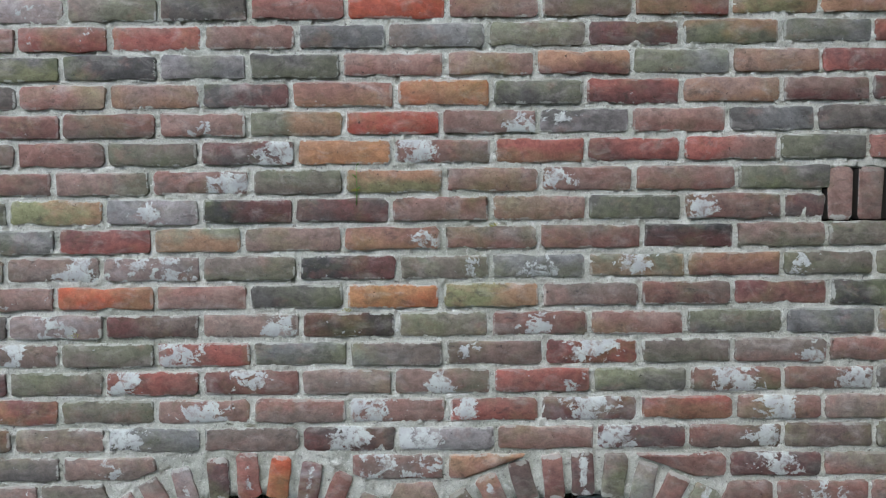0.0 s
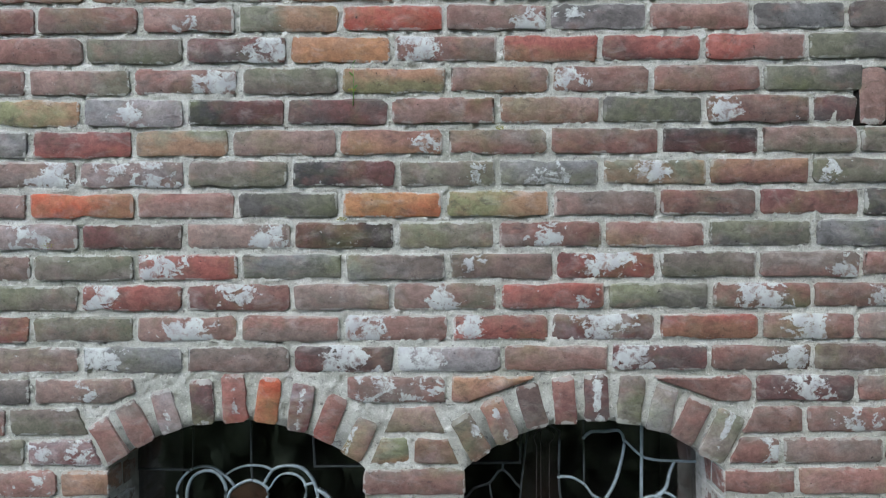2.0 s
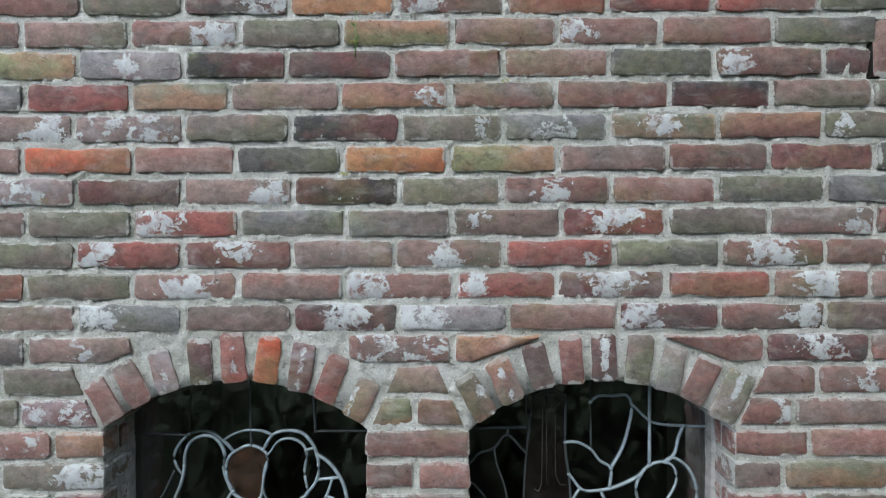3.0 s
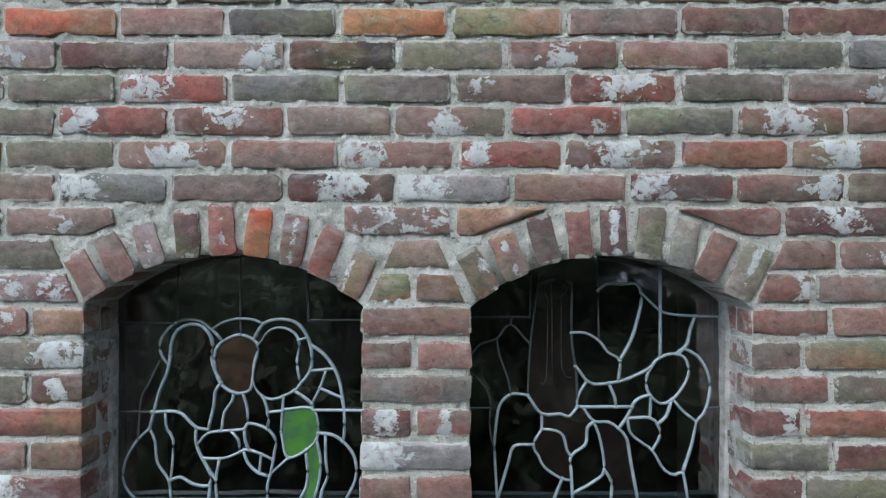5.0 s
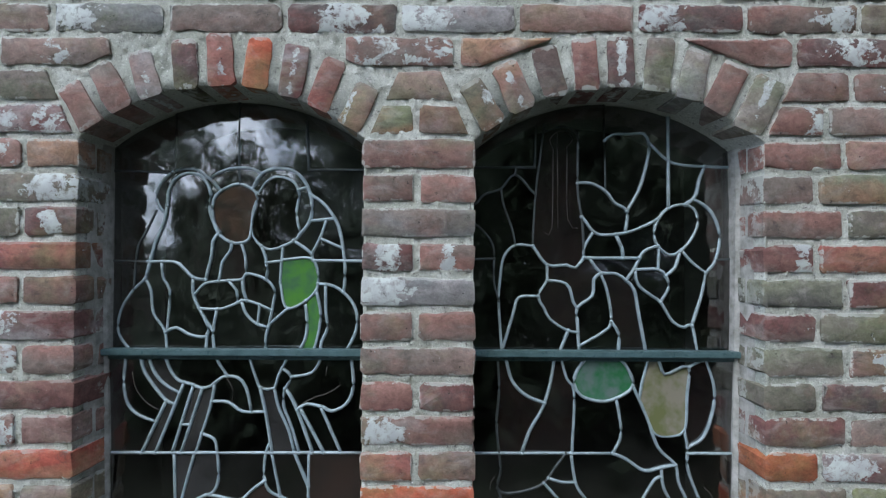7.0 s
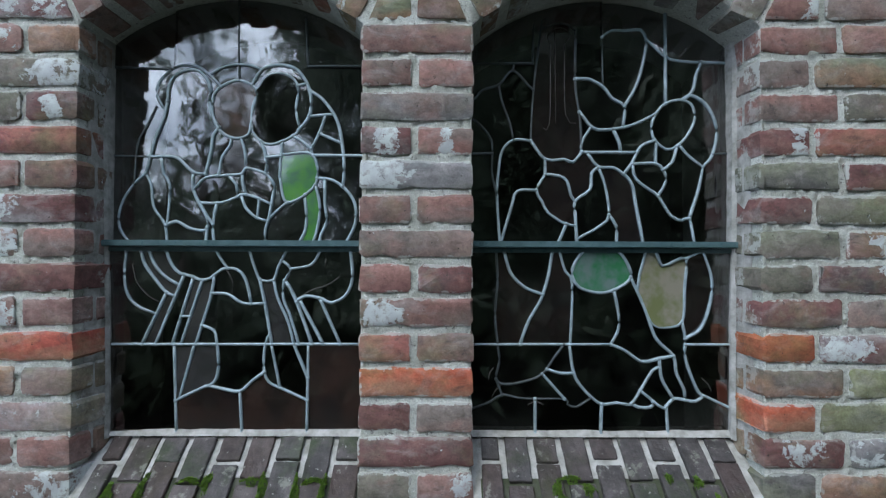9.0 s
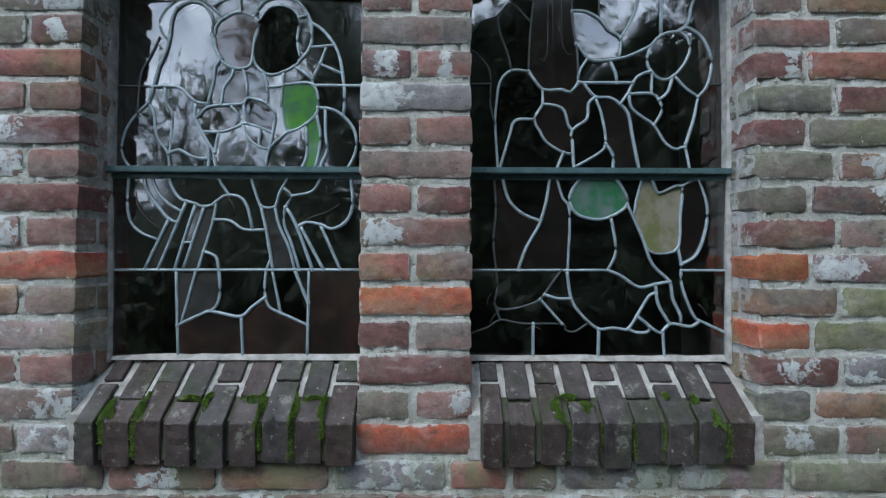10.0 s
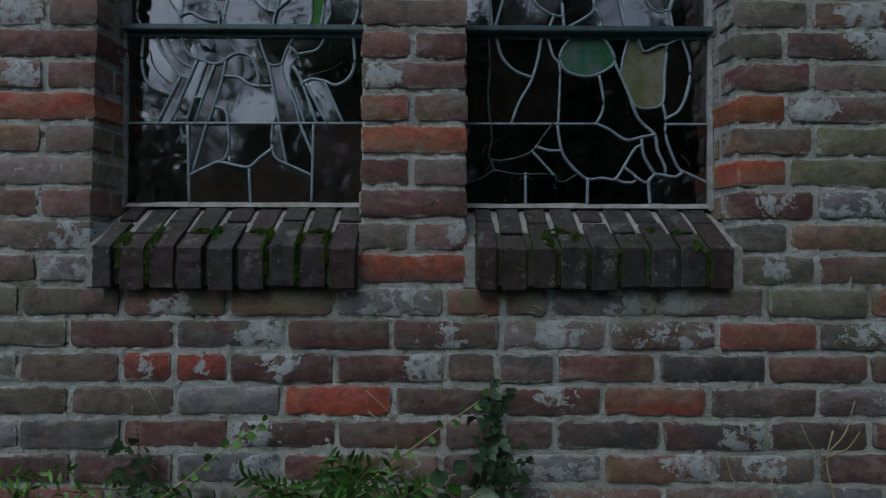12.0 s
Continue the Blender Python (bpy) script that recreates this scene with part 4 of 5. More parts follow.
came(low_1, (17.3, 27.2), (21.6, 17.9))
came(low_1, (7.3, 20.1), (6.3, 17.8), (6.0, 13.1), (7.0, 10.2), (9.3, 9.0), (15.1, 6.4))
came(low_1, (-26.3, 17.7), (26.1, 17.9))
came(low_1, (-12.3, 17.8), (-11.6, -0.4))
came(low_1, (-8.2, 17.8), (-10.9, 6.3))
came(low_1, (-12.0, 6.3), (-6.9, 8.7), (-5.2, 9.3), (-2.3, 8.7), (1.2, 8.2), (3.5, 10.2), (6.2, 12.2))
came(low_1, (1.2, 8.2), (1.7, -0.3))
came(low_1, (7.5, 17.9), (9.3, 8.9))
came(low_1, (12.1, 17.9), (15.1, 11.0))
came(low_1, (15.1, 17.9), (14.9, -0.3))
# up_2
came(up_2, (-26.5, 76.7), (-13.7, 76.8), dull=True)
came(up_2, (-13.7, 85.4), (-14.0, 76.8), dull=True)
came(up_2, (-11.9, 86.0), (-12.8, 79.4), (-13.7, 72.3), (-14.2, 66.3), (-14.5, 60.2), dull=True)
came(up_2, (-4.8, 84.2), (-5.0, 72.3), (-4.1, 65.2), (-3.8, 57.9), dull=True)
came(up_2, (-11.9, 84.2), (-9.2, 85.4), (-6.9, 85.4), (-4.8, 84.0), dull=True)
came(up_2, (0.6, 89.6), (0.7, 71.7), dull=True)
came(up_2, (0.7, 82.5), (2.7, 83.9), (5.6, 83.9), (9.0, 84.1), (10.1, 81.9), (9.7, 78.3), (8.0, 72.4), (5.3, 67.6))
came(up_2, (-5.0, 73.5), (-2.2, 73.5), (0.9, 71.8), (2.7, 69.4), (5.3, 67.6), (4.9, 63.1))
came(up_2, (14.2, 87.3), (14.0, 68.3))
came(up_2, (10.1, 82.1), (14.0, 78.4), (16.9, 77.5), (20.5, 77.2), (27.7, 77.0))
came(up_2, (21.7, 77.0), (20.5, 74.2), (19.9, 71.3), (17.8, 68.9))
came(up_2, (14.0, 68.3), (16.8, 69.1), (19.2, 68.3), (20.1, 65.3), (18.6, 61.8), (16.2, 59.2), (13.9, 58.5), (11.5, 60.5), (10.9, 63.5), (12.2, 66.5), (14.0, 68.3))
came(up_2, (12.2, 66.2), (8.0, 64.1), (4.9, 63.1), (0.9, 62.6), (-1.6, 63.1), (-4.1, 66.4))
came(up_2, (17.4, 68.9), (19.2, 70.1), (22.3, 68.3), (24.0, 65.3), (24.6, 61.8), (23.4, 57.1), (21.4, 54.8))
came(up_2, (16.6, 59.4), (18.6, 57.0), (21.4, 54.8))
came(up_2, (21.4, 54.8), (20.4, 50.0), (18.4, 43.9))
came(up_2, (11.8, 60.5), (8.6, 59.1), (6.8, 55.8), (4.9, 53.2))
came(up_2, (11.9, 60.0), (11.5, 55.2))
came(up_2, (16.2, 59.2), (15.1, 55.8), (13.2, 54.2))
came(up_2, (6.8, 55.4), (11.5, 55.5), (13.2, 54.1), (13.7, 51.7), (12.0, 48.7))
came(up_2, (6.8, 55.4), (7.4, 52.3), (10.3, 49.9), (12.0, 48.7), (14.5, 44.6), (16.8, 43.5), (18.4, 43.9), (19.4, 38.4))
came(up_2, (-1.9, 63.1), (-3.8, 59.9), (-3.8, 57.9))
came(up_2, (2.9, 62.6), (4.1, 59.9), (4.3, 57.8))
came(up_2, (-26.4, 57.4), (-22.6, 57.5), dull=True)
came(up_2, (-3.8, 57.7), (7.8, 57.8))
came(up_2, (23.2, 57.6), (27.6, 57.7), dull=True)
came(up_2, (-14.5, 60.2), (-11.5, 56.3), (-7.5, 56.3), (-5.6, 55.7), (-3.8, 57.9))
came(up_2, (-2.8, 57.8), (-0.4, 54.8), (2.7, 54.6), (4.9, 53.2), (6.6, 51.1), (7.4, 46.4), (8.8, 38.4))
came(up_2, (-11.5, 56.3), (-11.5, 53.1))
came(up_2, (-11.5, 53.1), (-8.6, 52.8), (-6.9, 51.6), (-6.2, 48.7), (-5.3, 47.5))
came(up_2, (-11.5, 53.1), (-13.4, 49.8), (-12.2, 47.4), (-11.0, 45.1), (-7.5, 42.8), (-5.3, 42.4))
came(up_2, (-0.4, 54.6), (-1.8, 53.4), (-2.2, 49.9), (-5.3, 47.5), (-5.3, 44.0), (-5.0, 38.3))
came(up_2, (-0.4, 54.6), (0.9, 51.0), (1.7, 44.6), (-0.4, 42.2), (-5.0, 39.6))
came(up_2, (1.7, 44.6), (3.2, 42.2), (3.1, 38.4))
came(up_2, (-7.2, 42.8), (-9.2, 38.3))
came(up_2, (-13.4, 49.8), (-17.4, 49.5), (-18.6, 46.2), (-21.0, 38.2))
came(up_2, (-14.5, 60.2), (-18.1, 60.4), (-20.5, 58.0), (-21.3, 53.3), (-21.6, 48.6), (-21.0, 38.2))
came(up_2, (-26.5, 68.6), (-24.6, 71.0), (-21.1, 72.2), (-18.1, 75.2), (-14.1, 71.1), dull=True)
came(up_2, (-17.9, 76.8), (-18.1, 75.2), dull=True)
came(up_2, (-21.1, 72.2), (-20.5, 68.7), (-18.8, 63.9), (-18.1, 60.4), dull=True)
came(up_2, (-26.5, 65.1), (-22.8, 60.4), (-22.6, 53.3), (-21.6, 48.6), dull=True)
# low_2
came(low_2, (-21.9, 36.8), (-21.6, 30.7), (-22.1, 23.7), (-21.4, 16.7), (-21.2, 14.4), (-21.9, 10.9), (-20.1, 9.8), (-16.0, 10.4), (-12.4, 11.9), (-10.2, 15.0), (-8.0, 17.9), dull=True)
came(low_2, (-20.2, 36.8), (-18.9, 32.5), (-16.0, 29.6), (-12.2, 28.1))
came(low_2, (-10.4, 36.9), (-11.2, 31.9), (-12.7, 27.2), (-15.3, 22.6), (-17.0, 17.9))
came(low_2, (-8.9, 36.9), (-7.8, 33.1), (-6.3, 30.2), (-6.7, 17.9))
came(low_2, (-4.2, 36.9), (-5.9, 34.3), (-6.3, 32.0), (-4.8, 29.6), (-0.8, 28.5), (2.2, 29.1), (5.1, 30.8), (5.8, 32.6), (4.5, 35.5), (3.4, 36.9))
came(low_2, (2.4, 28.8), (3.3, 22.0), (1.6, 18.0))
came(low_2, (5.6, 31.8), (6.9, 29.1), (8.7, 25.0), (10.9, 19.2), (14.4, 15.7), (15.0, 12.2), (16.6, 8.7), (16.6, 6.5))
came(low_2, (8.8, 36.9), (7.5, 32.0), (7.2, 29.1))
came(low_2, (8.7, 25.0), (10.3, 22.1), (12.7, 21.5), (16.2, 22.7), (16.8, 29.7), (17.2, 35.6), (14.6, 35.0), (12.2, 34.1), (11.0, 37.0))
came(low_2, (17.2, 35.6), (19.9, 37.0))
came(low_2, (16.2, 22.7), (16.9, 19.2), (16.8, 15.7), (17.8, 12.2), (19.6, 8.2), (21.3, 7.3), (26.7, 4.8))
came(low_2, (20.5, 37.0), (22.2, 32.1), (22.2, 27.4), (20.2, 21.5), (16.9, 19.2))
came(low_2, (-27.1, 17.9), (1.6, 18.0))
came(low_2, (16.9, 18.0), (26.9, 18.0))
came(low_2, (1.6, 18.0), (4.4, 16.8), (8.0, 14.5), (11.4, 15.1), (14.4, 15.7))
came(low_2, (-11.6, 13.0), (-8.9, 12.1), (-6.2, 12.1))
came(low_2, (-6.9, 17.9), (-6.0, 12.1), (-4.3, 9.2), (-2.3, 7.2), (-0.3, 5.8), (2.7, 6.1), (4.9, 5.8), (6.2, 6.4), (10.2, 12.8), (11.8, 13.1))
came(low_2, (11.5, 15.0), (12.0, 11.0), (14.3, 7.0))
came(low_2, (-12.4, 11.9), (-7.9, 7.3))
came(low_2, (-27.1, 4.7), (-22.9, 6.3), (-20.7, 7.7), (-16.0, 6.9), (-7.9, 6.9), (-7.3, 5.8), (-5.5, 5.2), (-2.3, 7.2), dull=True)
came(low_2, (-21.9, 10.9), (-20.7, 7.7), dull=True)
came(low_2, (7.4, 8.7), (10.2, 6.4), (9.6, 5.2), (7.3, 5.2), (5.5, 6.1))
came(low_2, (10.2, 6.4), (12.6, 5.0), (14.3, 7.0), (18.9, 6.4), (20.5, 7.8))
came(low_2, (-13.9, 6.8), (-13.9, -0.1))
came(low_2, (-0.3, 5.8), (-0.5, -0.1))
came(low_2, (13.2, 5.2), (13.2, -0.1))
pane_kind(up_1, "green", 12.4, 51.3)
pane_kind(up_1, "green", 15.5, 43.7)
pane_kind(up_1, "amber", -0.8, 67.2)
pane_kind(up_1, "amber", -2.4, 56.0)
pane_kind(up_1, "plum", 0.8, 56.8)
pane_kind(up_1, "smoke", 3.6, 49.5)
pane_kind(up_1, "smoke", -6.5, 49.5)
pane_kind(up_1, "smoke", 11.0, 67.3)
pane_kind(low_1, "grey", -14.2, 25.8)
pane_kind(low_1, "grey", -9.0, 26.4)
pane_kind(low_1, "brown", -2.2, 5.0)
pane_kind(low_1, "brown", 7.7, 5.0)
pane_kind(low_1, "grey", -10.5, 13.0)
pane_kind(low_1, "grey", 6.8, 23.6)
pane_kind(low_1, "smoke", -17.4, 9.5)
pane_kind(low_1, "brown", 21.0, 9.7)
pane_kind(low_1, "smoke", 11.6, 14.3)
pane_kind(low_1, "grey", -6.6, 24.7)
pane_kind(up_2, "plum", -8.6, 48.6)
pane_kind(up_2, "grey", -8.6, 72.3)
pane_kind(up_2, "plum", -2.8, 53.4)
pane_kind(up_2, "smoke", -19.2, 53.3)
pane_kind(up_2, "smoke", 24.6, 48.8)
pane_kind(up_2, "plum", -7.5, 59.3)
pane_kind(up_2, "smoke", -17.0, 68.7)
pane_kind(low_2, "jade", -0.8, 32.6)
pane_kind(low_2, "honey", 11.5, 28.5)
pane_kind(low_2, "plum", -10.2, 23.8)
pane_kind(low_2, "smoke", 22.6, 12.2)
pane_kind(low_2, "plum", -19.4, 28.4)
pane_kind(low_2, "smoke", -5.5, 2.9)
pane_kind(low_2, "plum", 19.2, 29.7)
painted_line(up_2, (-10.1, 80.6), (-10.5, 64.0), (-11.9, 63.0))
painted_line(up_2, (-7.2, 81.2), (-7.1, 65.8), (-5.0, 64.0))
painted_line(up_2, (-10.1, 80.6), (-10.8, 82.7), (-9.2, 84.4), (-7.2, 84.4), (-6.0, 82.8), (-7.2, 81.2))
painted_line(up_2, (-9.2, 84.2), (-9.2, 64.0))
painted_line(low_1, (-21.0, 34.0), (-20.1, 30.5), (-17.7, 27.6), (-15.4, 26.4))
painted_line(low_1, (-1.8, 32.9), (-0.5, 30.5), (-0.8, 27.0))
painted_line(low_1, (12.6, 27.1), (15.5, 28.8), (19.0, 30.0), (21.3, 31.6))
painted_line(low_1, (18.6, 35.3), (18.4, 33.5))
painted_line(low_2, (-22.4, 13.2), (-23.2, 12.1), (-23.4, 10.7))
painted_line(low_2, (-20.7, 9.8), (-22.1, 8.4), (-22.8, 6.9))
painted_line(low_2, (20.2, 11.1), (21.4, 10.1), (22.1, 8.5))
painted_line(low_2, (-14.2, 6.3), (-15.4, 5.6))
painted_line(low_2, (-13.5, 6.3), (-12.2, 5.7))
pane_tilt(up_1, 11.0, 67.3, 0.085, -0.03)
pane_tilt(up_1, -0.8, 67.2, -0.02, -0.01)
pane_tilt(up_1, -6.5, 49.5, -0.01, 0.03)
pane_tilt(up_1, 3.6, 49.5, -0.01, 0.03)
for i, p in enumerate((up_1, low_1, up_2, low_2)):
    finish_panel(p, 20 + i)


# ---- brick sills ----
def sill(x0, x1, jamb0, jamb1, count, seed, first):
    """Bricks on edge from x0 to x1; first: how wide the first of them is."""
    rng = random.Random(seed)
    ob = new("brick_sill", None)
    tagged(ob, "sloping mossy dark brick window sill of bricks on edge", "window sill", "sills under the windows")
    front, rear = Vector((1.640, 0.852)), Vector((1.752, 0.944))
    slope = rear - front
    down = Vector((slope.y, -slope.x)).normalized()
    pitch = (x1 - x0 - first) / (count - 1)

    def piece(name, lo, hi, a, b, deep, mat, drop=0.0):
        """A piece of the sloping top from a to b (0 front, 1 rear)."""
        p, q = front + slope * a, front + slope * b
        if a == 0:
            sec = [p, Vector((p.x + 0.004, 0.772 + rng.uniform(-0.004, 0.004))), Vector((1.70, 0.772)), q + down * deep, q]
        else:
            sec = [p, p + down * deep, q + down * deep, q]
        sec = [s - Vector((0, drop)) for s in sec]
        bm = bmesh.new()
        rings = [[bm.verts.new((x, s.x, s.y)) for s in sec] for x in (lo, hi)]
        bm.faces.new(rings[0])
        bm.faces.new(rings[1][::-1])
        for k in range(len(sec)):
            bm.faces.new((rings[0][k], rings[1][k], rings[1][(k + 1) % len(sec)], rings[0][(k + 1) % len(sec)]))
        bmesh.ops.subdivide_edges(bm, edges=bm.edges[:], cuts=5, use_grid_fill=True)
        for v in bm.verts:
            v.co += noise.noise_vector(v.co * 60 + Vector((seed, 0, 0))) * 0.0016
        sharp = [ed for ed in bm.edges if len(ed.link_faces) == 2 and ed.calc_face_angle() > 0.6]
        bmesh.ops.bevel(bm, geom=sharp, offset=0.0016, segments=1, affect="EDGES")
        me = mesh_of(bm, name, mat)
        brick = new(name, me)
        brick.parent = ob
        brick.matrix_basis = pose(0, rng.uniform(-0.006, 0.005), rng.uniform(-0.0025, 0.0035))

    for i in range(count):
        start = x0 if i == 0 else x0 + first + (i - 1) * pitch
        lo, hi = start + rng.uniform(0.004, 0.007), start + (first if i == 0 else pitch) - rng.uniform(0.004, 0.007)
        cut = 0.62 if i % 2 == 0 else 0.34
        piece("brick", lo, hi, 0.0, cut - 0.025, 0.05, SILL_BRICK)
        piece("brick", lo + 0.001, hi - 0.001, cut + 0.025, 1.0, 0.045, SILL_BRICK)
    bm = bmesh.new()
    sec = [(1.652, 0.780), (1.652, 0.852), (1.756, 0.938), (1.756, 0.84), (1.70, 0.780)]
    rings = [[bm.verts.new((x, *s)) for s in sec] for x in (x0 + 0.004, x1 - 0.004)]
    bm.faces.new(rings[0])
    bm.faces.new(rings[1][::-1])
    for k in range(5):
        bm.faces.new((rings[0][k], rings[1][k], rings[1][(k + 1) % 5], rings[0][(k + 1) % 5]))
    part("mortar_bed", bm, SILL_BED, ob)
    bm = bmesh.new()
    sec = [(1.692, 0.88), (1.692, 0.8865), (1.757, 0.9395), (1.757, 0.87)]
    rings = [[bm.verts.new((x, *s)) for s in sec] for x in (x0 + 0.002, x1 - 0.002)]
    bm.faces.new(rings[0])
    bm.faces.new(rings[1][::-1])
    for k in range(4):
        bm.faces.new((rings[0][k], rings[1][k], rings[1][(k + 1) % 4], rings[0][(k + 1) % 4]))
    part("rear_mortar", bm, SILL_MORTAR, ob, "clean pale mortar between the rear bricks")
    # mortar closing the sill against the jambs
    bm = bmesh.new()
    sec = [(1.668, 0.775), (1.668, 0.858), (1.757, 0.936), (1.757, 0.82), (1.72, 0.775)]
    rings = [[bm.verts.new((x, *s)) for s in sec] for x in (jamb0 - 0.006, jamb1 + 0.006)]
    bm.faces.new(rings[0])
    bm.faces.new(rings[1][::-1])
    for k in range(5):
        bm.faces.new((rings[0][k], rings[1][k], rings[1][(k + 1) % 5], rings[0][(k + 1) % 5]))
    part("side_mortar", bm, SILL_MORTAR, ob)
    return ob


sill(-0.684, -0.170, L0, P0, 9, 1, 0.046)
sill(0.055, 0.566, P1, R0, 9, 2, 0.050)


def front_moss(x, z0, z1, seed):
    """Moss and algae in an upright joint of a sill's front."""
    rng = random.Random(seed)
    verts, faces = [], []
    for _ in range(240):
        c = Vector((x + rng.gauss(0, 0.0035), 1.6465 + rng.uniform(-0.003, 0.003), rng.uniform(z0, z1)))
        s = rng.uniform(0.0006, 0.0013)
        tip = c + Vector((rng.gauss(0, 1), -rng.uniform(0.6, 2.4), rng.gauss(0, 1))) * s * 1.6
        n = len(verts)
        verts += [c + Vector((s, 0, 0)), c + Vector((-s * 0.5, 0, s * 0.8)), c + Vector((-s * 0.5, 0, -s * 0.8)), tip]
        faces += [(n, n + 1, n + 3), (n + 1, n + 2, n + 3), (n + 2, n, n + 3)]
    me = bpy.data.meshes.new("joint_moss")
    me.from_pydata(verts, [], faces)
    me.materials.append(MOSS)
    tagged(new("joint_moss", me), "dark green moss in an upright sill joint", "moss", "moss on the sills", "stuff")


def moss(x, along, sx, sy, seed):
    """A low cushion of moss on a sill; along: 0 at the front edge, 1 at the glass."""
    rng = random.Random(seed)
    p = Vector((1.640, 0.852)).lerp(Vector((1.752, 0.944)), along)
    verts, faces = [], []
    for _ in range(int(220 + 1500000 * sx * sy)):
        a, r = rng.uniform(0, 6.28), math.sqrt(rng.random())
        r *= 0.75 + 0.35 * math.sin(3 * a + seed)
        dx, dy = sx * r * math.cos(a), sy * r * math.sin(a)
        s = rng.uniform(0.0007, 0.0015)
        c = Vector((x + dx, p.x + dy, p.y + dy * 0.82 + 0.0075 * max(1 - r * r, 0) - 0.001))
        tip = c + Vector((rng.gauss(0, 1), rng.gauss(0, 1) - 0.4, rng.uniform(0.8, 2.6))) * s * 1.6
        n = len(verts)
        verts += [c + Vector((s, 0, 0)), c + Vector((-s * 0.5, s * 0.8, 0)), c + Vector((-s * 0.5, -s * 0.8, 0)), tip]
        faces += [(n, n + 1, n + 3), (n + 1, n + 2, n + 3), (n + 2, n, n + 3)]
    me = bpy.data.meshes.new("moss_cushion")
    me.from_pydata(verts, [], faces)
    me.materials.append(MOSS)
    ob = new("moss_cushion", me)
    tagged(ob, "bright green moss cushion growing on the sill joints", "moss", "moss on the sills", "stuff")


for i, (x, along, sx, sy) in enumerate((
        (-0.630, 0.14, 0.012, 0.022), (-0.572, 0.2, 0.010, 0.030), (-0.487, 0.33, 0.026, 0.005), (-0.455, 0.3, 0.010, 0.02), (-0.372, 0.33, 0.024, 0.005), (-0.350, 0.2, 0.009, 0.035),
        (-0.288, 0.18, 0.009, 0.03), (-0.255, 0.33, 0.025, 0.005), (-0.236, 0.2, 0.007, 0.03), (0.200, 0.22, 0.010, 0.02), (0.228, 0.36, 0.024, 0.007), (0.257, 0.22, 0.016, 0.014),
        (0.412, 0.36, 0.012, 0.012), (0.465, 0.33, 0.010, 0.012), (0.490, 0.05, 0.010, 0.02), (0.205, 0.08, 0.009, 0.012))):
    moss(x, along, sx, sy, 40 + i)


for i, (x, z0, z1) in enumerate(((-0.635, 0.81, 0.85), (-0.577, 0.79, 0.85), (-0.348, 0.80, 0.85), (-0.291, 0.785, 0.85), (-0.233, 0.82, 0.85), (0.226, 0.80, 0.85), (0.284, 0.81, 0.85), (0.341, 0.785, 0.85), (0.398, 0.80, 0.85), (0.513, 0.79, 0.85))):
    front_moss(x, z0, z1, 140 + i)


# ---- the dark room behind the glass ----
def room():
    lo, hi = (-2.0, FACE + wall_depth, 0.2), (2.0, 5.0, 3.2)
    # Surfaces coloured near-black to stand for the unlit room.
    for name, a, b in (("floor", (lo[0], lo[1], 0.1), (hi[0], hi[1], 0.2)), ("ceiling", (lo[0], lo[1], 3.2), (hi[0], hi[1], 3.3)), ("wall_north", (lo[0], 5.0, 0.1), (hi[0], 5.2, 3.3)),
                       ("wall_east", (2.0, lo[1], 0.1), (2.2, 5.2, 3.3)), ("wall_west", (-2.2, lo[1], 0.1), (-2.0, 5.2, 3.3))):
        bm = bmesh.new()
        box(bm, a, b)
        ob = new(name, mesh_of(bm, name, UNLIT))
        tagged(ob, "near-black surface of the room inside, its darkness put into the colour", name.split("_")[0], kind="structure")


room()


# ---- ground and unseen trees, mirrored in the glass and shading the wall ----
def ground():
    bm = bmesh.new()
    xs = sorted(set([-400, -120, -40, 40, 120, 400] + [i * 1.0 for i in range(-20, 21)]))
    ys = sorted(set([-400, -120, -40, 40, 120, 400] + [i * 1.0 for i in range(-24, 8)]))
    grid = [[bm.verts.new((x, y, 0.0 if y > -0.5 else 0.06 * noise.noise(Vector((x * 0.4, y * 0.4, 0))))) for y in ys] for x in xs]
    for i in range(len(xs) - 1):
        for j in range(len(ys) - 1):
            bm.faces.new((grid[i][j], grid[i + 1][j], grid[i + 1][j + 1], grid[i][j + 1]))
    tagged(new("ground", mesh_of(bm, "ground", SOIL)), "damp soil and grass with leaf litter", "ground", kind="structure")


ground()


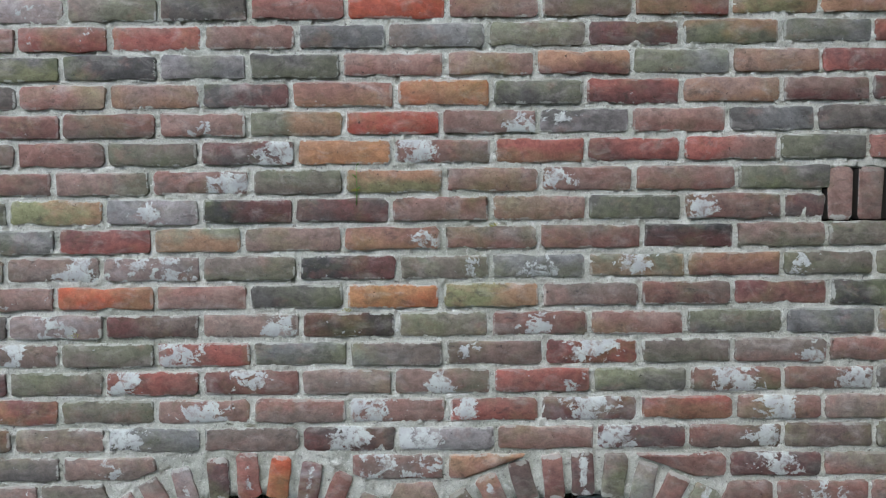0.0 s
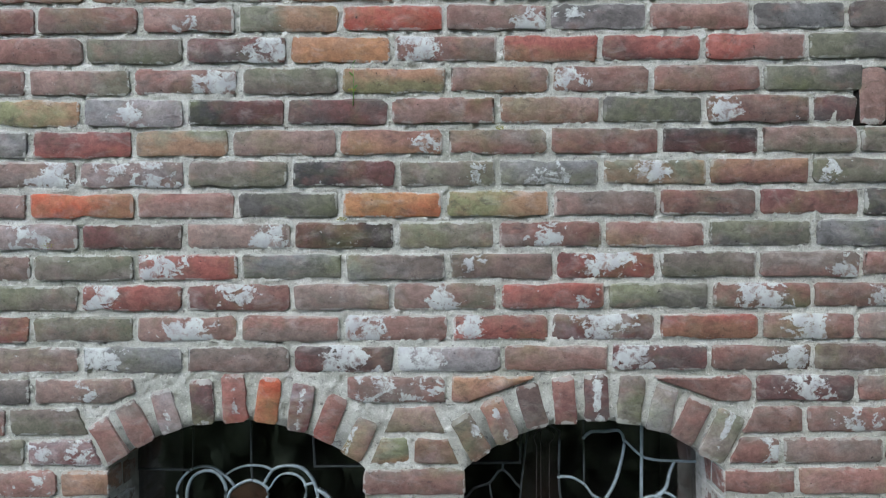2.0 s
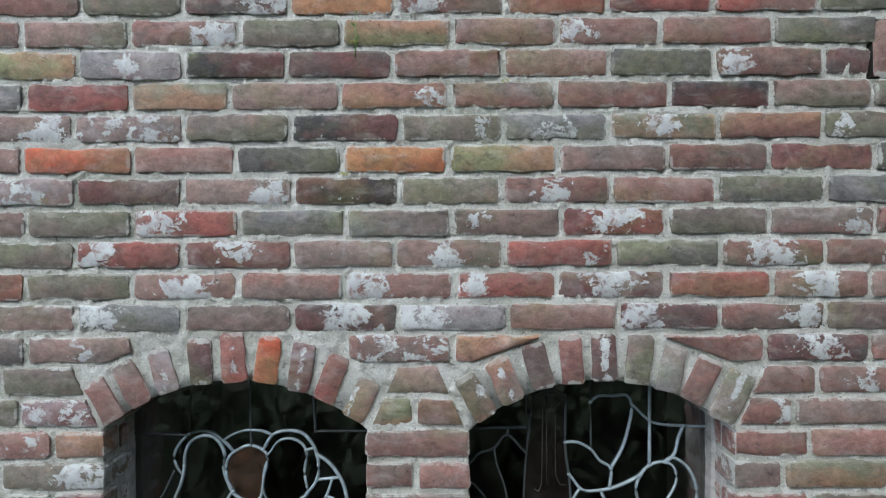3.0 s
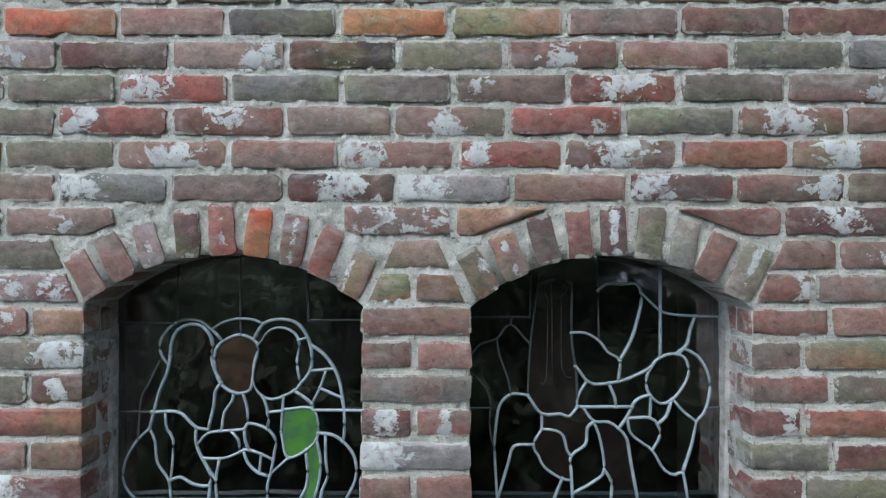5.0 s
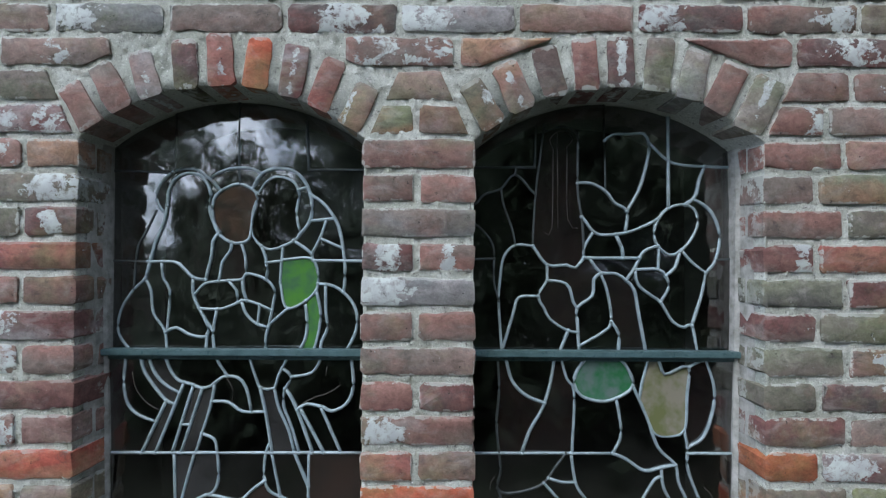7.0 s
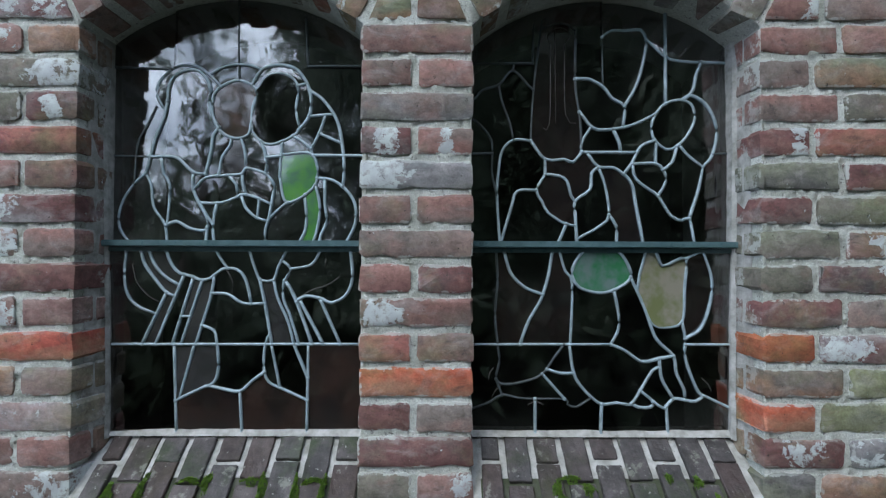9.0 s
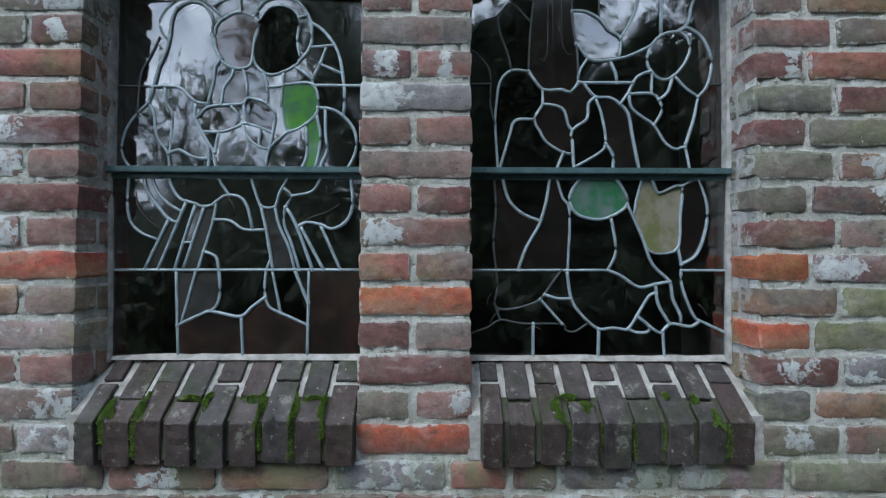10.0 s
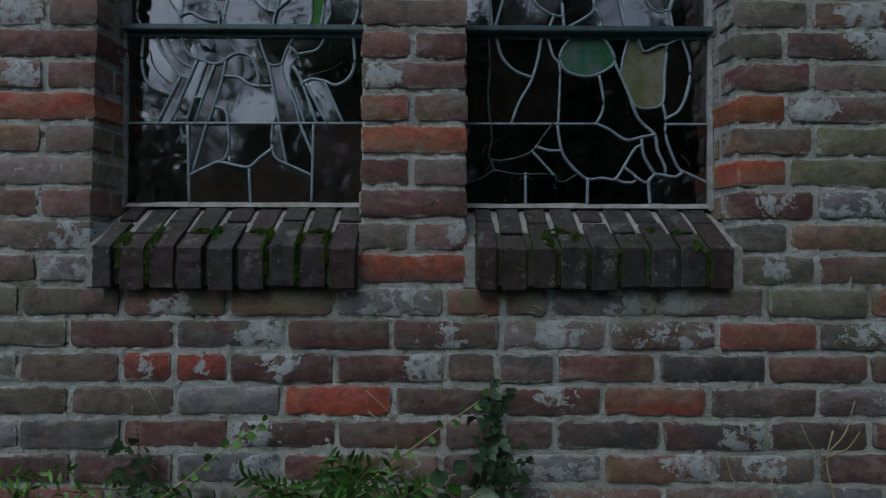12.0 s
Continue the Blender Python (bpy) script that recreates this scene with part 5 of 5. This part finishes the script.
def tree(x, y, height, spread, leaves, seed, leaf=1.0):
    rng = random.Random(seed)
    ob = new("tree", None)
    ob.location = (x, y, -0.05)
    tagged(ob, "tall green tree with a ragged crown, out of view", "tree", "trees across from the wall")
    bm = bmesh.new()
    trunk = [Vector((0.15 * math.sin(i * 0.9 + seed), 0.15 * math.cos(i * 0.7), height * 0.86 * i / 9)) for i in range(10)]
    tube(bm, trunk, (height * 0.022, 0.03), 8)
    tips = []
    for i in range(26):
        p = trunk[rng.randrange(2, 10)]
        a, l = rng.uniform(0, 6.28), spread * rng.uniform(0.5, 1.0) * (1.1 - 0.5 * p.z / height)
        d = Vector((math.cos(a), math.sin(a), rng.uniform(0.1, 0.7))).normalized()
        line = [p + d * l * t / 4 + Vector((0, 0, 0.12 * l * (t / 4) ** 2)) for t in range(5)]
        tube(bm, line, (height * 0.006, 0.012), 5)
        tips += line[2:]
    part("trunk", bm, BARK, ob, smooth=True)
    verts, faces = [], []
    for _ in range(leaves):
        c = rng.choice(tips) + Vector((rng.gauss(0, 1), rng.gauss(0, 1), rng.gauss(0, 0.8))) * spread * 0.17
        q = Euler((rng.uniform(0, 6), rng.uniform(0, 6), rng.uniform(0, 6))).to_matrix()
        s = leaf * rng.uniform(0.07, 0.16)
        n = len(verts)
        verts += [c + q @ Vector(w) * s for w in ((-1, 0, 0), (0, -0.5, 0.1), (1, 0, 0), (0, 0.5, 0.1))]
        faces.append((n, n + 1, n + 2, n + 3))
    me = bpy.data.meshes.new("crown")
    me.from_pydata(verts, [], faces)
    me.materials.append(LIGHTENED_FOLIAGE if -16 < x < -2.5 else FOLIAGE)
    crown = new("crown", me)
    crown.parent = ob
    crown["kind"] = "stuff"


for i, (x, y, height, spread, leaves) in enumerate((
        (-11.8, -9.5, 9.0, 3.0, 14000), (-2.9, -12.0, 10.5, 2.7, 16000), (0.4, -11.0, 9.5, 2.8, 14000), (3.6, -12.5, 11.0, 3.2, 13000), (8.0, -10.5, 9.5, 3.2, 12000),
        (-9.6, -22.0, 6.0, 2.4, 1500), (-13.4, -23.0, 5.6, 2.6, 1800), (-7.2, -18.0, 6.4, 1.8, 1800), (-10.4, -16.0, 5.2, 1.5, 900), (-6.6, -13.0, 7.0, 1.9, 420), (-8.6, -14.0, 6.2, 1.7, 380), (-17.5, -16.0, 10.0, 3.4, 9000), (12.5, -6.0, 11.0, 3.5, 12000),
        # The first three here are unseen, added to keep light off the right.
        (7.2, -2.2, 10.0, 3.0, 18000), (4.3, 0.3, 10.5, 2.6, 26000), (4.0, -1.7, 8.5, 2.2, 24000), (-5.3, -7.0, 6.4, 1.4, 320), (-8.8, -15.5, 14.5, 2.3, 700))):
    tree(x, y, height, spread, leaves, 60 + i, 1.7 if leaves < 4000 and y < -9 else 1.0)


def hedge(x0, x1, y, height, depth, leaves, seed, mat=FOLIAGE, tone="dark"):
    """A dense row of shrubs, out of view, added for the panes to mirror."""
    rng = random.Random(seed)
    ob = new("shrub_row", None)
    tagged(ob, f"dense {tone} green row of unseen shrubs added for the reflections", "shrubs", "shrub rows")
    bm = bmesh.new()
    for i in range(int((x1 - x0) / 0.8)):
        x = x0 + 0.8 * i + rng.uniform(-0.2, 0.2)
        for _ in range(3):
            line = [Vector((x, y, -0.05)), Vector((x + rng.uniform(-0.3, 0.3), y + rng.uniform(-0.2, 0.2), height * 0.5)), Vector((x + rng.uniform(-0.6, 0.6), y + rng.uniform(-0.4, 0.4), height * 0.95))]
            tube(bm, line, (0.03, 0.008), 5)
    part("branches", bm, BARK, ob)
    verts, faces = [], []
    for _ in range(leaves):
        x = rng.uniform(x0, x1)
        top = height * (0.86 + 0.2 * noise.noise(Vector((x * 0.8, seed, 0))))
        c = Vector((x, y + rng.gauss(0, depth * 0.4), top * math.sqrt(rng.random()) + rng.gauss(0, 0.05)))
        q = Euler((rng.uniform(0, 6), rng.uniform(0, 6), rng.uniform(0, 6))).to_matrix()
        s = rng.uniform(0.06, 0.13)
        n = len(verts)
        verts += [c + q @ Vector(w) * s for w in ((-1, 0, 0), (0, -0.6, 0.1), (1, 0, 0), (0, 0.6, 0.1))]
        faces.append((n, n + 1, n + 2, n + 3))
    me = bpy.data.meshes.new("foliage")
    me.from_pydata(verts, [], faces)
    me.materials.append(mat)
    crown = new("foliage", me)
    crown.parent = ob
    crown["kind"] = "stuff"


hedge(-12, -2, -7.5, 2.0, 0.9, 11000, 81, LIGHTENED_FOLIAGE, "greyish")
hedge(-2, 12, -7.5, 2.0, 0.9, 15000, 85)
# Added close by so that the lower panes mirror dark leaves, not ground.
hedge(-6, 6, -1.6, 1.0, 0.8, 30000, 83)
# Tall row added to close the sky gaps mirrored in the right window.
hedge(0.5, 14, -9.5, 8.6, 1.8, 66000, 84)
hedge(-26, 4, -20.0, 4.0, 1.6, 26000, 82, LIGHTENED_FOLIAGE, "greyish")


# ---- plants at the foot of the wall ----
def leaf_mesh(name, outline, mat, fold=0.25):
    """A folded leaf along +z from its stalk, of unit length; outline: half widths along it."""
    bm = bmesh.new()
    n = len(outline)
    mid = [bm.verts.new((0, -0.10 * (i / (n - 1)) ** 2, i / (n - 1))) for i in range(n)]
    for side in (-1, 1):
        rim = [bm.verts.new((side * w, -fold * w - 0.10 * (i / (n - 1)) ** 2, i / (n - 1) + d)) for i, (w, d) in enumerate(outline)]
        for i in range(n - 1):
            bm.faces.new((mid[i], rim[i], rim[i + 1], mid[i + 1]))
    return mesh_of(bm, name, mat, True)


OVAL = ((0.03, 0), (0.26, 0), (0.33, 0), (0.24, 0), (0.01, 0))
LOBED = ((0.05, -0.02), (0.5, -0.08), (0.26, 0.02), (0.36, 0.02), (0.16, 0.0), (0.01, 0))
ivy_leaf, fresh_oval = leaf_mesh("ivy_leaf", LOBED, IVY), leaf_mesh("leaf", OVAL, FRESH)
fresh_lance, dark_lance = leaf_mesh("leaf", ((0.02, 0), (0.11, 0), (0.14, 0), (0.11, 0), (0.01, 0)), FRESH), leaf_mesh("needle", ((0.03, 0), (0.11, 0), (0.13, 0), (0.10, 0), (0.01, 0)), NEEDLE)
dark_oval = leaf_mesh("leaf", OVAL, IVY)


def put_leaf(parent, me, p, size, up, turn, tilt, name="leaf"):
    """up: degrees from upright in the wall's plane; turn: about its own stalk; tilt: away from the wall."""
    ob = new(name, me)
    ob.parent = parent
    ob.matrix_basis = Matrix.Translation(p) @ pose(0, 0, 0, tilt, up, 0) @ pose(0, 0, 0, 0, 0, turn) @ Matrix.Scale(size, 4)
    return ob


def shoot(name, label, category, line, radii, mat, leaves, step, size, spread, seed, droop=30, group=""):
    """A stem along a line with leaves on alternate sides."""
    rng = random.Random(seed)
    ob = new(name, None)
    tagged(ob, label, category, group)
    path = smooth_line(line, min(0.012, step))
    bm = bmesh.new()
    tube(bm, path, radii, 6)
    part("stem", bm, mat, ob, smooth=True)
    walked, side = 0.0, 1
    for a, b in zip(path, path[1:]):
        walked += (b - a).length
        if walked >= step:
            walked = 0
            heading = math.degrees(math.atan2((b - a).x, (b - a).z))
            me = rng.choice(leaves)
            put_leaf(ob, me, b, size * rng.uniform(0.7, 1.15), heading + side * spread * rng.uniform(0.7, 1.2), rng.uniform(-40, 40), rng.uniform(0, droop))
            side = -side
    return ob


Y = 1.645
def ivy(x0, tops, seed):
    rng = random.Random(seed)
    ob = new("ivy", None)
    tagged(ob, "dark green ivy with lobed leaves climbing the wall", "ivy", "ivy on the wall")
    for dx, top, size, n in tops:
        line = smooth_line([(x0 + dx + rng.uniform(-0.02, 0.02), Y + 0.015, 0.0), (x0 + dx * 0.5 - 0.015, Y + 0.01, top * 0.4), (x0 + dx + 0.01, Y + 0.012, top * 0.75), (x0 + dx * 0.8, Y + 0.012, top)], 0.02)
        bm = bmesh.new()
        tube(bm, line, (0.0035, 0.0012), 5)
        part("stem", bm, STEM, ob, smooth=True)
        for i in range(n):
            p = line[int((0.30 + 0.70 * i / n) * (len(line) - 1))] + Vector((rng.gauss(0, 0.018), -rng.uniform(0.0, 0.03), rng.gauss(0, 0.008)))
            put_leaf(ob, ivy_leaf, p, size * rng.uniform(0.4, 0.8), rng.uniform(-150, 150) , rng.uniform(-30, 30), rng.uniform(-10, 45))


ivy(0.095, ((0.0, 0.605, 0.038, 90), (-0.025, 0.52, 0.040, 64), (0.018, 0.50, 0.040, 62)), 1)
ivy(-0.595, ((0.0, 0.505, 0.036, 44), (0.035, 0.44, 0.036, 40), (0.02, 0.41, 0.036, 36)), 2)

shoot("creeper_shoot", "long thin green shoot with small leaves against the bricks", "shoot", [(-0.24, Y - 0.03, 0.33), (-0.14, Y - 0.03, 0.42), (-0.03, Y - 0.02, 0.50), (0.075, Y, 0.566)], (0.0026, 0.0012), TWIG, [fresh_oval], 0.022, 0.019, 60, 3, group="creeper shoots")
shoot("creeper_shoot", "long thin green shoot with small leaves against the bricks", "shoot", [(-0.60, Y - 0.03, 0.33), (-0.50, Y - 0.03, 0.405), (-0.41, Y - 0.02, 0.475), (-0.345, Y, 0.52)], (0.0028, 0.0014), TWIG, [fresh_oval], 0.012, 0.022, 45, 4, group="creeper shoots")
for i, (x, z, dx, size) in enumerate(((-0.80, 0.445, 0.07, 0.036), (-0.72, 0.455, 0.05, 0.034), (-0.64, 0.425, 0.06, 0.03), (-0.86, 0.45, 0.04, 0.034), (-0.76, 0.41, 0.04, 0.034), (-0.53, 0.395, 0.03, 0.03), (-0.69, 0.42, 0.05, 0.032), (-0.83, 0.40, 0.06, 0.036))):
    shoot("green_sprig", "fresh green leafy sprig growing at the wall's foot", "plant", [(x - dx, Y - 0.09, 0.0), (x - dx * 0.6, Y - 0.08, 0.25), (x - 0.01, Y - 0.06, z - 0.02), (x + dx, Y - 0.05, z - 0.01)], (0.0028, 0.001), STEM, [fresh_lance], 0.008, size * 0.9, 58, 10 + i, group="sprigs at the wall's foot")
yew_rng = random.Random(77)
for i in range(34):
    x, z = -0.175 + yew_rng.gauss(0, 0.06), 0.405 + 0.04 * yew_rng.random()
    z += max(0, 0.075 - 0.9 * abs(x + 0.15)) * yew_rng.random()
    dx = (x + 0.16) * 0.8 + yew_rng.uniform(-0.03, 0.03)
    dy = yew_rng.uniform(0.03, 0.11)
    shoot("yew_sprig", "dark green yew sprig with narrow needles", "plant", [(-0.16, Y - dy, 0.0), (-0.165 + dx * 0.2, Y - dy, 0.2), (x - dx * 0.3, Y - dy, z - 0.06), (x + dx * 0.5, Y - dy, z)], (0.0028, 0.0011), STEM, [dark_lance], 0.0052, 0.028, 52, 20 + i, group="yew sprigs")
for i, (x, z, dx, size) in enumerate(((-0.02, 0.435, -0.02, 0.05), (0.0, 0.45, 0.03, 0.045), (-0.05, 0.42, -0.03, 0.055), (0.035, 0.415, 0.03, 0.05), (-0.035, 0.40, 0.01, 0.055), (0.012, 0.425, -0.02, 0.05))):
    shoot("broad_leaf_plant", "low plant with broad dark green leaves", "plant", [(-0.01, Y - 0.06, 0.0), (-0.01 + dx * 0.3, Y - 0.06, 0.2), (x, Y - 0.06, z - 0.03), (x + dx, Y - 0.06, z)], (0.0035, 0.0014), TWIG, [dark_oval, fresh_oval, dark_oval], 0.03, size, 55, 30 + i, 50, group="broad leaf plants")


def dry_twig(label, lines, seed):
    ob = new("dry_twig", None)
    tagged(ob, label, "twig", "dry twigs at the wall")
    for pts, r in lines:
        bm = bmesh.new()
        tube(bm, smooth_line([(x, Y + dy, z) for x, dy, z in pts], 0.015), (r * 0.95, r * 0.5), 5)
        part("stem", bm, TWIG, ob, smooth=True)


dry_twig("pale dry branching weed stalk leaning on the bricks", (
    ([(0.735, -0.03, 0.0), (0.735, -0.02, 0.25), (0.733, -0.01, 0.38), (0.728, 0, 0.445), (0.742, 0, 0.505)], 0.0028),
    ([(0.730, 0, 0.45), (0.70, 0, 0.475), (0.685, 0.005, 0.515)], 0.0016),
    ([(0.732, 0, 0.465), (0.765, 0, 0.50), (0.79, 0.005, 0.56)], 0.0017),
    ([(0.73, 0, 0.455), (0.77, 0, 0.472), (0.798, 0.005, 0.502)], 0.0016),
    ([(0.732, 0, 0.42), (0.708, 0, 0.44)], 0.0012),
    ([(0.728, 0, 0.45), (0.70, 0.003, 0.463)], 0.0011)), 1)
dry_twig("single pale dry stalk at the wall", (([(0.56, -0.02, 0.0), (0.553, -0.01, 0.36), (0.545, 0, 0.42), (0.538, 0.01, 0.46)], 0.0018),), 2)
dry_twig("single pale dry stalk at the wall", (([(0.60, -0.02, 0.0), (0.615, -0.01, 0.36), (0.625, 0.005, 0.425)], 0.0016),), 3)
dry_twig("short pale straw caught on the bricks", (([(-0.155, 0.016, 0.575), (-0.12, 0.012, 0.545), (-0.085, 0.016, 0.505)], 0.0014),), 4)
dry_twig("short pale straw caught on the bricks", (([(-0.15, 0.016, 0.535), (-0.12, 0.012, 0.512)], 0.0014),), 5)
dry_twig("short pale straw caught on the bricks", (([(-0.575, 0.014, 0.575), (-0.555, 0.012, 0.54), (-0.55, 0.016, 0.515)], 0.001),), 6)
dry_twig("short pale straw caught on the bricks", (([(-0.60, 0.012, 0.47), (-0.565, 0.010, 0.435), (-0.55, 0.014, 0.42)], 0.0013),), 7)

for i, (x, z, dx, dz) in enumerate(((-0.608, 0.545, 0.008, -0.020), (-0.589, 0.517, 0.005, -0.018), (-0.725, 0.562, 0.006, -0.016), (-0.572, 0.434, 0.014, 0.012), (-0.093, 0.47, -0.022, -0.03))):
    dry_twig("short pale straw caught on the bricks", (([(x, 0.016, z), (x + dx * 0.4, 0.012, z + dz * 0.6), (x + dx, 0.016, z + dz)], 0.0011),), 8 + i)


# ---- a weed and lichen high on the wall ----
shoot("wall_weed", "tiny thin green weed rooted in a mortar joint", "weed", [(-0.193, FACE - 0.002, 2.512), (-0.190, FACE - 0.012, 2.545), (-0.192, FACE - 0.010, 2.598)], (0.0012, 0.0006), FRESH, [fresh_lance], 0.022, 0.012, 40, 91)


def lichen(x, z, size, seed):
    rng = random.Random(seed)
    verts, faces = [], []
    for _ in range(36):
        a, r = rng.uniform(0, 6.28), size * math.sqrt(rng.random())
        c, s = Vector((x + 1.6 * r * math.cos(a), FACE - 0.0035 + rng.uniform(-0.0004, 0.0004), z + 0.6 * r * math.sin(a))), rng.uniform(0.0006, 0.0013)
        n = len(verts)
        verts += [c + Vector((s * math.cos(t), -0.0006 if k % 2 else 0.0004, s * math.sin(t))) for k, t in enumerate((0, 1.05, 2.1, 3.14, 4.2, 5.24))]
        faces.append(tuple(range(n, n + 6)))
    me = bpy.data.meshes.new("lichen_patch")
    me.from_pydata(verts, [], faces)
    me.materials.append(LICHEN)
    tagged(new("lichen_patch", me), "small yellow-green crust of lichen on a mortar joint", "lichen", "lichen on the wall", "stuff")


for i, (x, z, size) in enumerate(((0.115, 2.466, 0.007), (-0.215, 2.275, 0.007), (-0.195, 2.545, 0.005), (-0.83, 2.22, 0.008))):
    lichen(x, z, size, 95 + i)
